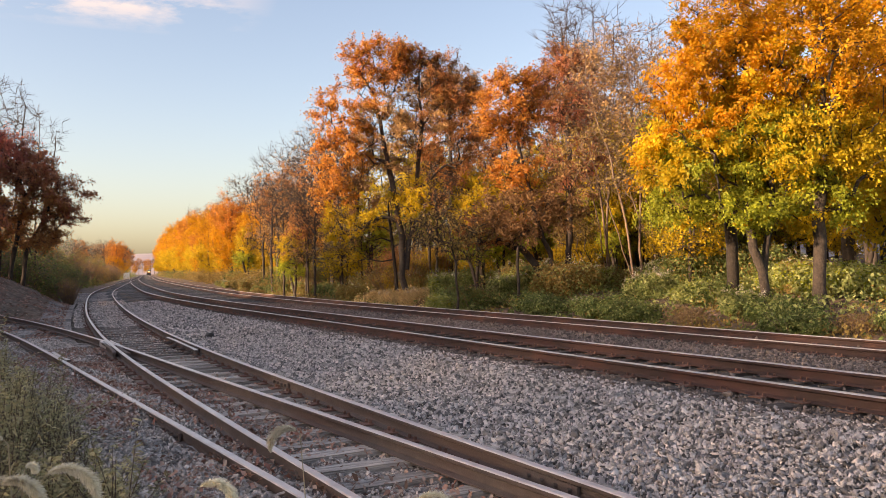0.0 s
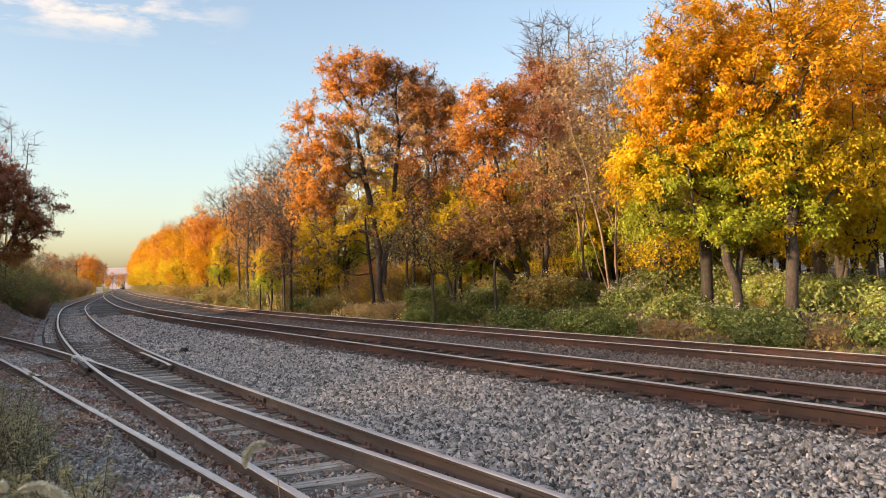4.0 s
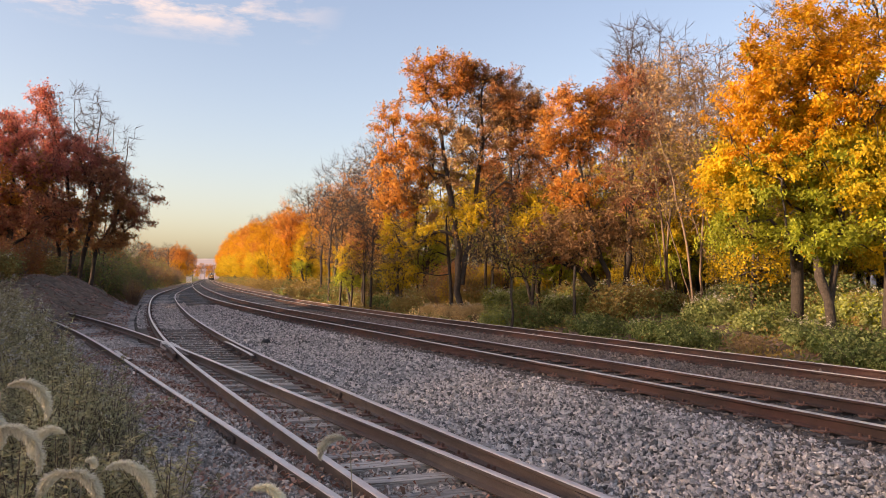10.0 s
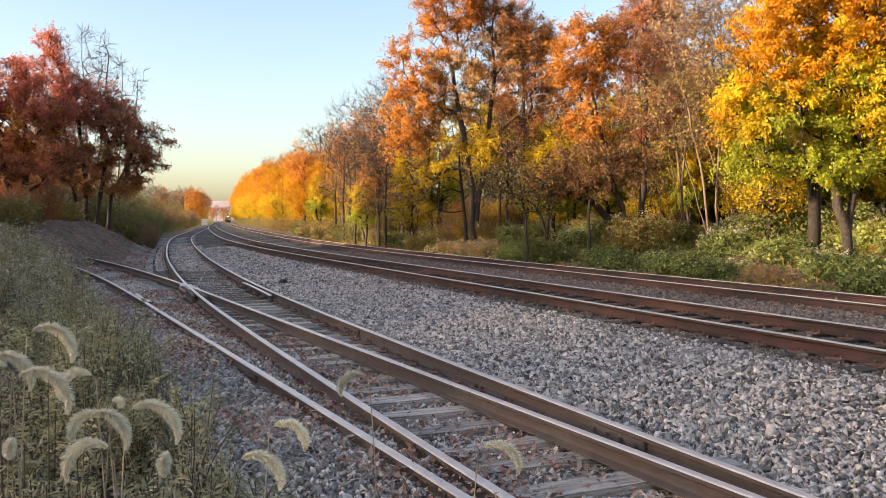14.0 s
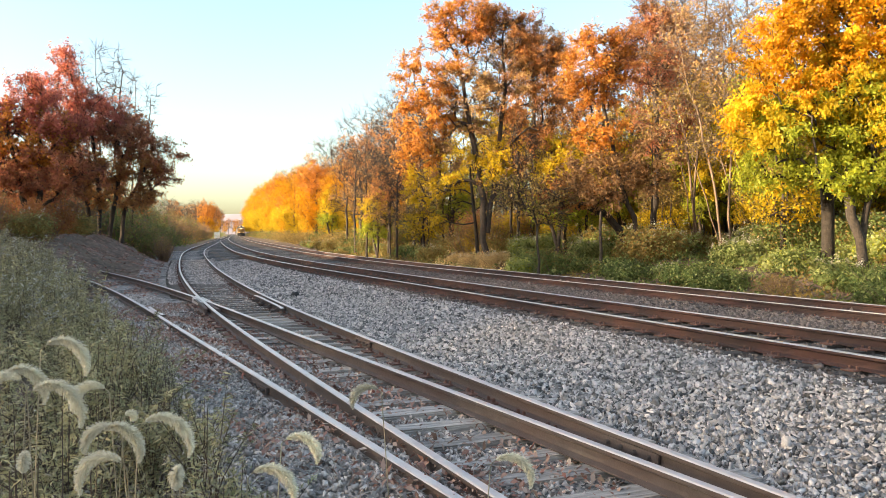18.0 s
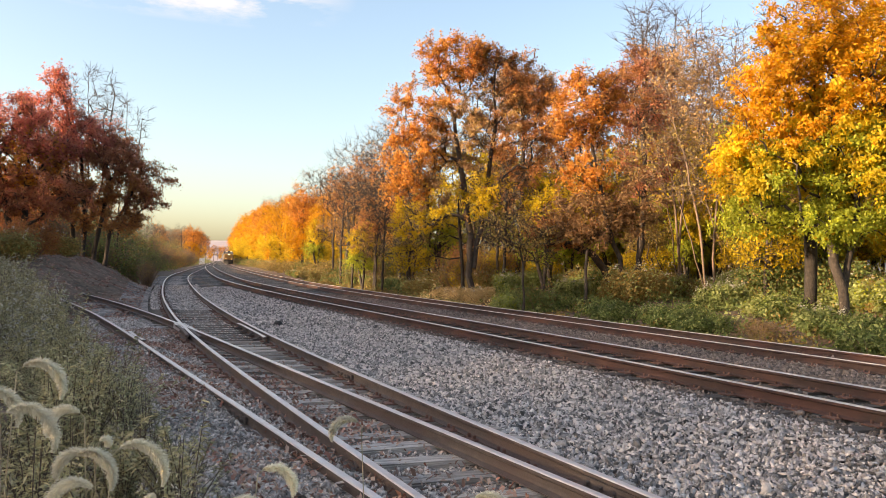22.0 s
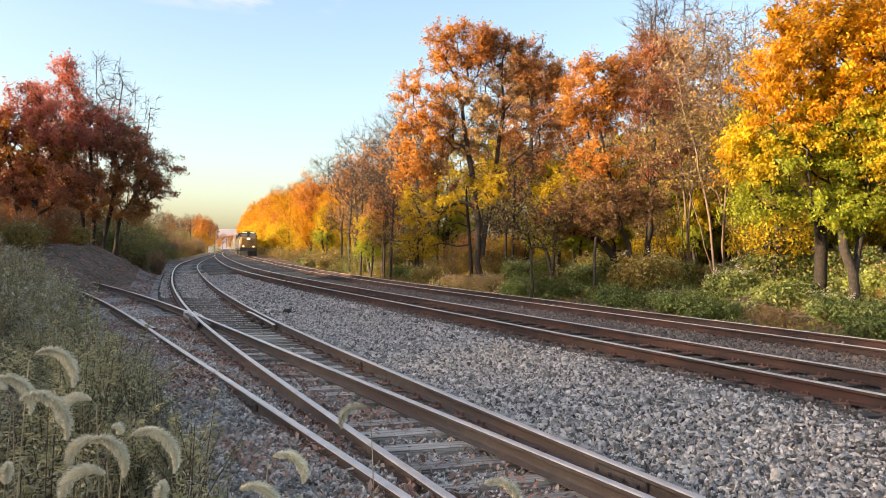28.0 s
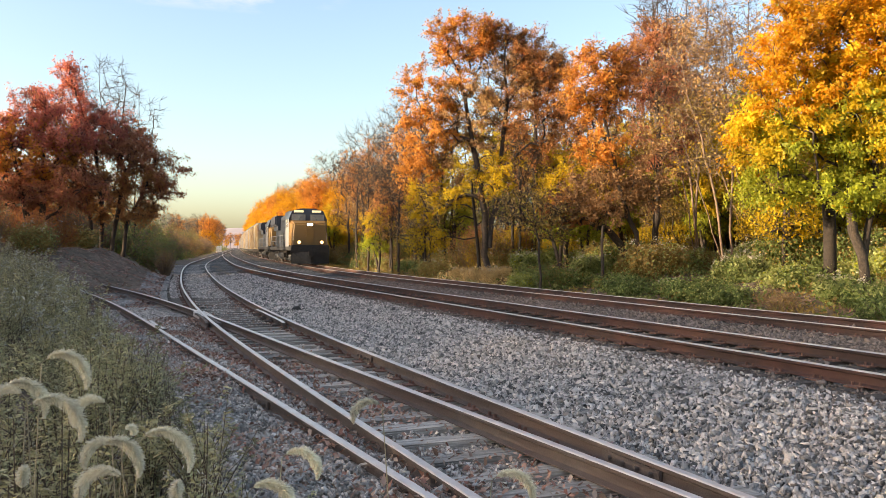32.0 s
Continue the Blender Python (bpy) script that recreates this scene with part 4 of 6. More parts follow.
while s < 620:
    for row in (0, 1):
        x, y, _ = LINE_A.at(s + rr.uniform(-2, 2), D_B + 6.3 + rr.uniform(0, 1.5) + row * rr.uniform(4, 7))
        kind_of = ALONG[k % 8] if row == 0 else rr.choice([bare_tree, gold_tree, gold_tree, orange_tree, bare_tree])
        add_tree(float(x), float(y), NAMES[id(kind_of)], kind_of, rr.uniform(0, 360), rr.uniform(0.6, 0.95) + row * 0.25 + min(1.1, max(0, s - 95) / 190), group="woods")
        k += 1
    s += 5.5 + max(0, s - 90) * 0.06

# -- trees on the bank to the left
x, y = aim(176, 44)
add_tree(x, y, "red oak with crimson top and rust-brown leaves", tree_meshes(
    31, [[(0.1, 0, 0), (0.15, 0, 3), (-0.3, 0, 6.5), (-1.7, 0, 10.3)], [(0.5, 0.2, 0), (1.0, 0, 3), (1.9, 0, 6.0)], [(-0.3, 0, 0), (-0.6, 0, 3), (-1.2, 0, 7)], [(1.2, 0.1, 0), (1.5, 0, 2), (2.9, 0, 4.8)]],
    [(-1.75, 0, 10.2, 0.75, 0.8, 0.75, 0, 0.7), (-1.5, 0, 8.8, 1.2, 1.0, 0.9, 0, 1.4), (-0.4, 0, 7.6, 1.6, 1.3, 0.9, 0, 1.5), (0.4, 0, 7.0, 1.8, 1.5, 1.2, 0, 1.6), (1.2, 0, 6.4, 1.7, 1.5, 1.1, 1, 1.4), (2.1, 0, 5.7, 1.6, 1.4, 1.1, 1, 1.6), (3.5, 0, 4.9, 1.2, 1.1, 0.9, 1, 1.0),
     (1.6, 0, 4.4, 2.5, 1.7, 0.7, 2, 1.8), (3.3, 0, 3.8, 1.2, 1.1, 0.6, 1, 0.8), (-1.6, 0, 6.0, 1.6, 1.5, 1.2, 1, 1.8), (-0.6, 0, 4.3, 2.0, 1.6, 1.0, 2, 1.4), (1.4, 0, 2.8, 2.2, 1.5, 0.7, 2, 1.2)],
    0.12, 480, 52000, 0.105, [L_RED, L_MAROON, L_RUST], 0.38, twigs=5, bare=0.08), 0, 1.0, dz=0.1)
x, y = aim(70, 41)
add_tree(x, y, "broad maple with red top and orange leaves below", tree_meshes(
    32, [[(0, 0, 0), (0.1, 0, 3), (0.2, 0, 6.3)], [(-0.2, 0, 0), (-0.9, 0, 3), (-1.3, 0, 5)]],
    [(-0.2, 0, 6.3, 1.1, 1.2, 1.0, 0, 1.2), (-1.4, 0, 5.2, 1.4, 1.3, 1.0, 0, 1.2), (0.9, 0, 5.0, 1.3, 1.3, 1.0, 0, 1.2), (-0.6, 0, 4.4, 2.5, 1.8, 1.2, 1, 2.0), (0.6, 0, 2.8, 2.5, 1.8, 1.2, 2, 2.0), (-1.6, 0, 2.6, 2.0, 1.6, 1.0, 2, 1.2)],
    0.15, 380, 42000, 0.105, [L_RED, L_ORANGE, L_MAROON], 0.38, twigs=4), 0, 1.14)
thin_tree = tree_meshes(
    33, [[(0, 0, 0), (0.1, 0, 4), (-0.2, 0, 11.8)], [(0.1, 0, 2), (0.9, 0, 6), (1.3, 0, 11)], [(0, 0, 3), (-0.9, 0, 7), (-1.2, 0, 11.2)]],
    [(0, 0, 10.8, 1.9, 1.4, 1.6, 0, 2), (0.2, 0, 8.2, 2.4, 1.6, 1.6, 0, 1)], 0.05, 110, 0, 0.1, [L_TAN], 0.4, twigs=5)
for px, d, turn, sc in ((182, 55, 20, 1.12), (240, 54, 200, 0.98)):
    x, y = aim(px, d)
    add_tree(x, y, "leafless tree with upright thin grey branches", thin_tree, turn, sc, dz=0.1)
for px, d, turn, sc in ((1165, 42, 60, 1.22), (1205, 46, 140, 1.3), (1425, 36, 250, 1.12), (1330, 44, 10, 1.15)):
    x, y = aim(px, d)
    add_tree(x, y, "tall leafless tree with thin upright branches in the woods", thin_tree, turn, sc, group="woods")
x, y = aim(371, 262)
add_tree(x, y, "orange tree at the foot of the bank", orange_tree, 40, 1.25, dz=-0.3)
s, k = 50.0, 0
while s < 620:
    x, y, _ = LINE_A.at(s, -10.6 - rr.uniform(0, 2.5))
    kind_of = [bare_tree, bare_tree, olive_tree, bare_tree, brown_tree, bare_tree, bare_tree, olive_tree][k % 8]
    add_tree(float(x), float(y), NAMES[id(kind_of)], kind_of, rr.uniform(0, 360), rr.uniform(0.5, 0.75) + max(0, s - 100) / 400, group="bank trees")
    k += 1
    s += 5.0 + max(0, s - 70) * 0.05
for k in range(14):
    x, y, _ = LINE_A.at(250 + k * 26, -7.6 - rr.uniform(0, 2.0))
    kind_of = [bare_tree, brown_tree, orange_tree, olive_tree, brown_tree, bare_tree][k % 6]
    add_tree(float(x), float(y), NAMES[id(kind_of)], kind_of, rr.uniform(0, 360), 1.15 + k * 0.05, group="bank trees")
for k in range(9):
    x, y = aim(388 + k * 6.5, 1135 + (k % 3) * 25)
    kind_of = [brown_tree, bare_tree, orange_tree][k % 3]
    add_tree(x, y, NAMES[id(kind_of)], kind_of, k * 40, 2.0 + 0.2 * (k % 2), group="bank trees")
# unseen trees added left of the view, to keep sun off the ballast
rr = random.Random(79)
for x, y, sc in ((-29, 35, 1.0), (-32, 40.5, 0.55), (-28, 31, 1.05), (-34, 45, 0.55), (-38, 42, 0.6)):
    kind_of = rr.choice([orange_tree, gold_tree])
    add_tree(x, y, NAMES[id(kind_of)], kind_of, rr.uniform(0, 360), sc * rr.uniform(0.97, 1.05), group="bank trees")
for k in range(22):
    kind_of = [orange_tree, gold_tree][k % 2]
    add_tree(-23.5 - 3 * (k % 2) + rr.uniform(-0.5, 0.5), 29 - k * 2.8, NAMES[id(kind_of)], kind_of, rr.uniform(0, 360), rr.uniform(0.85, 1.0), group="bank trees")
# row added behind the bank to put its scrub in shade
for k in range(22):
    x, y, _ = LINE_A.at(56 + k * 6.5, -18.5 - 3 * rr.random())
    kind_of = [orange_tree, brown_tree, gold_tree, brown_tree][k % 4]
    add_tree(float(x), float(y), NAMES[id(kind_of)], kind_of, rr.uniform(0, 360), rr.uniform(0.66, 0.78) + (0.15 if k < 10 else 0), group="bank trees")
# the woods go on out of view behind the bank, added to shade the tracks
rr = random.Random(77)
for k in range(28):
    x, y = -36 - 8 * rr.random() - (k % 3) * 5, 32 - k * 2.5 + rr.uniform(-1, 1)
    kind_of = rr.choice([orange_tree, brown_tree, brown_tree, bare_tree])
    add_tree(x, y, NAMES[id(kind_of)], kind_of, rr.uniform(0, 360), rr.uniform(1.15, 1.4) if y < 19 else rr.uniform(0.75, 0.9), group="bank trees")

# ---- bushes ----
def bush_meshes(seed, rx, ry, rz, leaves, size, mats, stems=26, tops=0, wide=1.0):
    """A rounded uneven shrub: fanned stems with leaves thick towards the outside; tops: pale seed heads."""
    r = np.random.RandomState(seed)
    paths, pts, idx, facing = [], [], [], []
    lumps = [(r.uniform(-0.55, 0.55) * rx, r.uniform(-0.55, 0.55) * ry, rz * r.uniform(0.4, 0.75), r.uniform(0.35, 0.6)) for _ in range(8)]
    for k in range(stems):
        l = lumps[k % 8]
        e = np.array([l[0] + r.normal(0, 0.3) * rx, l[1] + r.normal(0, 0.3) * ry, l[2] + r.uniform(0.0, 0.5) * rz])
        b = e * [0.25, 0.25, 0]
        paths.append(([b, b * 0.5 + e * 0.5 + [0, 0, 0.1], e], [0.014, 0.009, 0.004]))
    for l in lumps:
        n = leaves // 8
        d = r.normal(size=(n, 3))
        d /= np.linalg.norm(d, axis=1)[:, None]
        q = np.array(l[:3]) + d * np.array([rx, ry, rz]) * l[3] * (r.uniform(0.3, 1.0, n) ** 0.5 * r.uniform(0.8, 1.2, n))[:, None]
        q[:, 2] = np.abs(q[:, 2])
        pts.append(q)
        facing.append(d)
        idx.append(np.where(r.uniform(size=n) < 0.8, 0, 1 % len(mats)))
    pts, facing = np.concatenate(pts), np.concatenate(facing)
    lv, lf = spray_leaves(r, pts, facing * 0.6 + [0, 0, 0.3] + r.normal(0, 0.45, pts.shape), facing + [0, 0, -0.2] + r.normal(0, 0.5, pts.shape), size, wide)
    idx = np.concatenate(idx)
    if tops:
        tp = []
        for _ in range(tops):
            l = lumps[r.randint(8)]
            c = np.array([l[0] + r.normal(0, 0.25) * rx, l[1] + r.normal(0, 0.25) * ry, l[2] + rz * l[3] * r.uniform(0.8, 1.15)])
            tp.append(c + r.normal(0, 0.05, (14, 3)))
        tv, tf = leaf_cloud(r, np.concatenate(tp), 0.05)
        idx = np.concatenate([idx, np.full(len(tf), len(mats))])
        lf = np.concatenate([lf, tf + len(lv)])
        lv = np.concatenate([lv, tv])
        mats = list(mats) + [L_BLOSSOM]
    wv, wf = tubes(paths)
    return mesh_of("stems", wv, wf, M_TWIG), mesh_of("foliage", lv, lf, mats, idx)


def add_bush(x, y, label, meshes, turn=0.0, scale=1.0, group="bushes"):
    t = thing("bush", label, "bush", pose(*place(x, y, -0.06), 0, 0, turn) @ Matrix.Scale(scale, 4), group)
    child("twig_frame", meshes[0], t)
    child("foliage", meshes[1], t)


B_GREEN = bush_meshes(1, 1.5, 1.2, 1.05, 5200, 0.105, [L_GREEN, L_GREEN_PALE])
B_PALE = bush_meshes(2, 1.3, 1.1, 1.1, 4600, 0.10, [L_GREEN_PALE, L_GREEN], tops=26)
B_LIME = bush_meshes(3, 1.4, 1.2, 1.0, 4600, 0.105, [L_GREEN_PALE, L_LIME])
B_STRAW = bush_meshes(4, 1.3, 1.0, 0.9, 4800, 0.085, [L_STRAW, L_TAN], tops=14, wide=0.5)
B_BROWN = bush_meshes(5, 1.3, 1.0, 0.75, 3800, 0.08, [L_BRACKEN, L_OLIVE], wide=0.35)
B_OLIVE = bush_meshes(6, 1.5, 1.2, 1.2, 4400, 0.10, [L_OLIVE, L_GREEN_PALE], tops=10)
B_DARK = bush_meshes(7, 1.6, 1.3, 1.4, 4400, 0.10, [L_GREEN, L_OLIVE])
BUSH_LABEL = {id(B_GREEN): "dense dark green bush", id(B_PALE): "pale green bush with whitish seed heads", id(B_LIME): "bright yellow-green bush in patchy sun", id(B_STRAW): "straw-orange bush of dry goldenrod",
              id(B_BROWN): "low brown patch of dried stalks", id(B_OLIVE): "tangled olive-brown shrub with pale seed heads", id(B_DARK): "dark green thicket shrub"}
B_SCRUB = bush_meshes(8, 2.1, 1.8, 2.4, 3000, 0.095, [L_OLIVE, L_RUST], stems=190)
B_SCRUB_GOLD = bush_meshes(9, 2.0, 1.7, 2.6, 6500, 0.095, [L_YELLOW, L_OLIVE], stems=70)
B_SCRUB_DARK = bush_meshes(10, 2.2, 1.8, 2.3, 3800, 0.10, [L_GREEN, L_OLIVE], stems=170)
B_SCRUB_BARE = bush_meshes(12, 2.1, 1.8, 2.5, 900, 0.09, [L_OLIVE, L_MAROON], stems=320)
B_SCRUB_RUST = bush_meshes(11, 1.9, 1.7, 2.2, 6000, 0.095, [L_RUST, L_MAROON], stems=80)
BUSH_LABEL.update({id(B_SCRUB_BARE): "tall bare grey-brown shrub of fine twigs", id(B_SCRUB): "tall twiggy shrub with thin tan and olive leaves", id(B_SCRUB_GOLD): "tall shrub with bright yellow and olive leaves", id(B_SCRUB_DARK): "tall dark green and olive shrub", id(B_SCRUB_RUST): "tall shrub with rust-red leaves"})
rr = random.Random(58)
for k in range(52):  # tall shrubs under the woods
    px = 690 + 690 * (k + rr.random()) / 52
    d = rr.uniform(43, 54) if px > 830 else rr.uniform(56, 68)
    x, y = aim(px, d)
    b = rr.choice([B_SCRUB_DARK, B_SCRUB, B_SCRUB_DARK, B_SCRUB] if px < 800 else [B_SCRUB, B_SCRUB_GOLD, B_SCRUB, B_SCRUB_RUST] if px < 1120 else [B_SCRUB_GOLD, B_SCRUB_GOLD, B_SCRUB])
    add_bush(x, y, BUSH_LABEL[id(b)], b, rr.uniform(0, 360), rr.uniform(0.65, 1.1), "woodland shrubs")
for k in range(44):  # scrub that comes down to the siding under the bank
    s = 45 + k * 1.5 + 0.07 * k * k
    o = -4.3 - rr.uniform(0, 0.8) - (k % 2) * 2.6
    x, y, _ = LINE_S.at(s, o)
    b = rr.choice([B_SCRUB_DARK, B_SCRUB_BARE, B_SCRUB_BARE, B_SCRUB])
    add_bush(float(x), float(y), BUSH_LABEL[id(b)], b, rr.uniform(0, 360), rr.uniform(0.7, 1.1) + (k % 2) * 0.45 + s / 500, "bank bushes")
for k in range(13):  # unseen hedge on the bank beyond the weeds, added to shade the ballast
    y = 5 + k * 3.2
    b = [B_SCRUB_RUST, B_SCRUB, B_SCRUB_RUST][k % 3]
    add_bush(min(-25.5, -0.6 * y - 6.5) + rr.uniform(-0.6, 0.6), y, BUSH_LABEL[id(b)], b, rr.uniform(0, 360), rr.uniform(1.2, 1.5), "bank bushes")
rr = random.Random(5)
# front row beside the second track, from near to far
for k in range(64):
    s = -14 + k * 1.15 if k < 46 else 39 + (k - 46) * 3.2
    o = D_B + 2.9 + rr.uniform(0, 1.2)
    x, y, _ = LINE_A.at(s, o)
    x, y = float(x), float(y)
    px = 784 + 1414 * x / max(y, 1)
    if 770 < px < 905:
        b = rr.choice([B_STRAW, B_STRAW, B_BROWN, B_STRAW])
    elif 1330 < px < 1400:
        b = B_BROWN
    elif px < 770:
        b = rr.choice([B_OLIVE, B_OLIVE, B_PALE, B_GREEN])
    elif px > 1560:
        b = rr.choice([B_GREEN, B_BROWN, B_GREEN])
    else:
        b = rr.choice([B_GREEN, B_GREEN, B_PALE, B_LIME, B_DARK])
    add_bush(x, y, BUSH_LABEL[id(b)], b, rr.uniform(0, 360), rr.uniform(0.5, 0.8) * (1.05 if b is B_STRAW else 1))
for k in range(170):
    s = -14 + 50 * rr.random() if k < 130 else 36 + 60 * rr.random()
    o = D_B + rr.uniform(5.0, 15.0)
    x, y, _ = LINE_A.at(s, o)
    x, y = float(x), float(y)
    px = 784 + 1414 * x / max(y, 1)
    b = rr.choice([B_STRAW, B_OLIVE, B_OLIVE] if 770 < px < 905 else [B_OLIVE, B_OLIVE, B_DARK] if px <= 770 else [B_GREEN, B_LIME, B_LIME, B_PALE, B_DARK, B_OLIVE])
    add_bush(x, y, BUSH_LABEL[id(b)], b, rr.uniform(0, 360), rr.uniform(0.7, 1.05) * (0.5 if b is B_STRAW else 1))
def far_thicket(name, label, side, mats, seed):
    """Dense low growth far along one side of the line, leaf by leaf."""
    r = np.random.RandomState(seed)
    pts, idx, s = [], [], 52.0
    while s < 560:
        for row in range(3):
            o = D_B + 4.4 + row * 2.0 + r.uniform(0, 1) if side > 0 else -5.4 - row * 2.2 - r.uniform(0, 1.2)
            x, y, _ = (LINE_S if side < 0 and s < 315 else LINE_A).at(s + r.uniform(-1.5, 1.5), o)
            k = r.uniform(0.8, 1.35) + row * 0.45 + (0.9 if side < 0 else 0.1) + s / 600
            n = 800 if s < 120 else 420
            d = r.normal(size=(n, 3))
            d /= np.linalg.norm(d, axis=1)[:, None]
            q = d * [1.5 * k, 1.5 * k, 1.05 * k] * (r.uniform(0.3, 1, n) ** 0.4 * r.uniform(0.75, 1.25, n))[:, None]
            q[:, 2] = abs(q[:, 2])
            pts.append(q + place(float(x), float(y)))
            idx.append(np.full(n, r.randint(len(mats))))
        s += 2.6 + max(0, s - 80) * 0.07
    pts = np.concatenate(pts)
    lv, lf = leaf_cloud(r, pts, 0.17)
    tagged(new(name, mesh_of(name, lv, lf, mats, np.concatenate(idx))), label, "bushes", kind="stuff")


far_thicket("thicket", "dense olive and green scrub far along the woods", 1, [L_OLIVE, L_GREEN, L_OLIVE], 81)
far_thicket("thicket", "dense dark scrub on the bank far along the line", -1, [L_GREEN, L_OLIVE, L_GREEN], 82)
# shrubs at the foot of the bank's trees
for k in range(40):
    s = 46 + k * 1.4
    x, y, _ = LINE_A.at(s, -11.2 - rr.uniform(0, 3.5) )
    b = rr.choice([B_DARK, B_SCRUB_RUST, B_OLIVE, B_OLIVE, B_SCRUB])
    add_bush(float(x), float(y), BUSH_LABEL[id(b)], b, rr.uniform(0, 360), rr.uniform(0.8, 1.5), "bank bushes")
for px, d, b, sc in ((30, 36, B_SCRUB_RUST, 0.75), (90, 38, B_SCRUB_RUST, 0.7), (130, 40, B_OLIVE, 1.0), (-20, 34, B_SCRUB, 0.8), (60, 33, B_OLIVE, 0.9), (292, 46, B_SCRUB_BARE, 0.6), (262, 50, B_SCRUB_DARK, 0.7)):
    x, y = aim(px, d)
    add_bush(x, y, BUSH_LABEL[id(b)], b, rr.uniform(0, 360), sc, "bank bushes")


# ---- weeds in the foreground ----
def weed(r, tall, kind_of, fan=0.42):
    """One bushy weed: stems that fan out from its root, with fine leaves along them. Gives wood paths, leaf places and the way each leaf faces."""
    paths, pts, facing = [], [], []
    for _ in range(r.randint(4, 8)):
        a, lean = r.uniform(0, 6.283), abs(r.normal(0, fan))
        way = np.array([math.cos(a) * math.sin(lean), math.sin(a) * math.sin(lean), math.cos(lean)])
        top = way * tall * r.uniform(0.6, 1.1)
        bend = np.array([way[0], way[1], -0.3]) * tall * 0.12 + r.normal(0, 0.02, 3)
        paths.append(([(0, 0, 0), top * 0.5 - bend * 0.5, top + bend * 0.4], [0.0045, 0.0035, 0.0015]))
        n = int(22 * tall * kind_of)
        u = 1 - r.uniform(0, 0.93, n) ** 1.3
        ax = np.outer(u, top) + np.outer(u * u * 0.4 - 2 * u * (1 - u), bend) * 0.6
        b = r.uniform(0, 6.283, n)
        reach = (0.02 + 0.12 * (1 - u) * tall) * r.uniform(0.2, 1.2, n)
        side = np.stack([np.cos(b), np.sin(b), r.uniform(0.1, 0.9, n)], 1)
        q = ax + side * reach[:, None]
        for k in range(0, n, 8):
            paths.append(([ax[k], q[k] + (q[k] - ax[k]) * 0.3], [0.002, 0.001]))
        pts.append(q)
        facing.append(side + way * 0.5)
    return paths, np.concatenate(pts), np.concatenate(facing)


def weed_patch(name, label, seed, spots, mats, tall, size, wide, thick=1.0, fan=0.42):
    r = np.random.RandomState(seed)
    paths, pts, facing, idx = [], [], [], []
    for x, y in spots:
        t = tall * (0.62 + 0.3 * float(bumps(np.array([x]), np.array([y]), 1.5, 6)[0])) * r.uniform(0.8, 1.2)
        p, q, f = weed(r, max(t, tall * 0.3), thick, fan)
        base = np.array(place(x, y))
        paths += [(np.asarray(c) + base, rad) for c, rad in p]
        pts.append(q + base)
        facing.append(f)
        idx.append(np.where(r.uniform(size=len(q)) < (0.88 if r.uniform() < 0.75 else 0.3), 0, 1))
    pts, facing = np.concatenate(pts), np.concatenate(facing)
    wv, wf = tubes(paths, 3)
    lv, lf = spray_leaves(r, pts, facing * 0.3 + [0, 0, 0.6] + r.normal(0, 0.45, pts.shape), facing + r.normal(0, 0.35, pts.shape), size, wide)
    me = mesh_of(name, np.concatenate([wv, lv]), np.concatenate([wf, lf + len(wv)]), [*mats, M_STALK], np.concatenate([np.full(len(wf), len(mats)), np.concatenate(idx)]))
    return tagged(new(name, me), label, "weeds", kind="stuff")


def weed_spots(seed, n, s0, s1, inner, outer):
    """Places left of the spur: inner and outer give the distance from its middle."""
    r = np.random.RandomState(seed)
    out = []
    while len(out) < n:
        s = r.uniform(s0, s1)
        o = -(inner + (outer - inner) * r.uniform() ** 1.1)
        x, y, _ = LINE_D.at(s, o)
        if math.hypot(x, y) > 1.5:
            out.append((float(x), float(y)))
    return out


weed_patch("weeds", "tangled olive-green weeds along the spur", 41, weed_spots(1, 820, -4.5, 13, 1.95, 6.5), [L_WEED, L_WEED_BLUE], 0.95, 0.04, 0.48, 3.4, 0.5)
weed_patch("weeds", "feathery grey-green weeds leaning over the gravel", 42, weed_spots(2, 210, -4.0, 9, 1.75, 2.8), [L_WEED_BLUE, L_WEED], 0.55, 0.032, 0.4, 5.0, 0.7)
weed_patch("weeds", "tall weeds with pale dried flower heads on the bank", 43, weed_spots(3, 850, 4, 26, 1.7, 9.0), [L_WEED, L_BLOSSOM], 1.2, 0.058, 0.5, 2.3, 0.5)
weed_patch("weeds", "dry brown stalks among the weeds", 44, weed_spots(4, 170, -4.5, 16, 1.9, 5.0), [L_WEED_DRY, L_BLOSSOM], 0.95, 0.022, 0.4, 2.4, 0.3)
weed_patch("weeds", "tall wispy weed stalks standing before the rails", 45, [(-0.28, 2.15), (-0.16, 2.3), (-0.08, 2.2), (0.02, 2.05), (-0.42, 2.2)], [L_WEED_BLUE, L_WEED_DRY], 1.25, 0.022, 0.35, 1.6, 0.12)
weed_patch("weeds", "upright brown weed stalks with small leaves among the foxtails", 46, [(-1.05, 1.85), (-0.98, 2.1), (-0.9, 1.75), (-0.82, 2.0), (-0.76, 2.25), (-0.7, 1.8), (-0.62, 2.1), (-0.55, 1.9), (-1.12, 2.2), (-0.5, 2.3), (-0.88, 2.4), (-0.66, 2.45)], [L_WEED, L_WEED_DRY], 1.2, 0.026, 0.4, 1.7, 0.16)
near_r = np.random.RandomState(47)
weed_patch("weeds", "low tangled weeds round the foxtail stems", 47, [(-0.3 - 0.95 * a, 1.55 + 1.2 * b - 0.25 * a) for a, b in near_r.uniform(0, 1, (70, 2))], [L_WEED, L_WEED_DRY], 1.25, 0.024, 0.42, 3.0, 0.22)


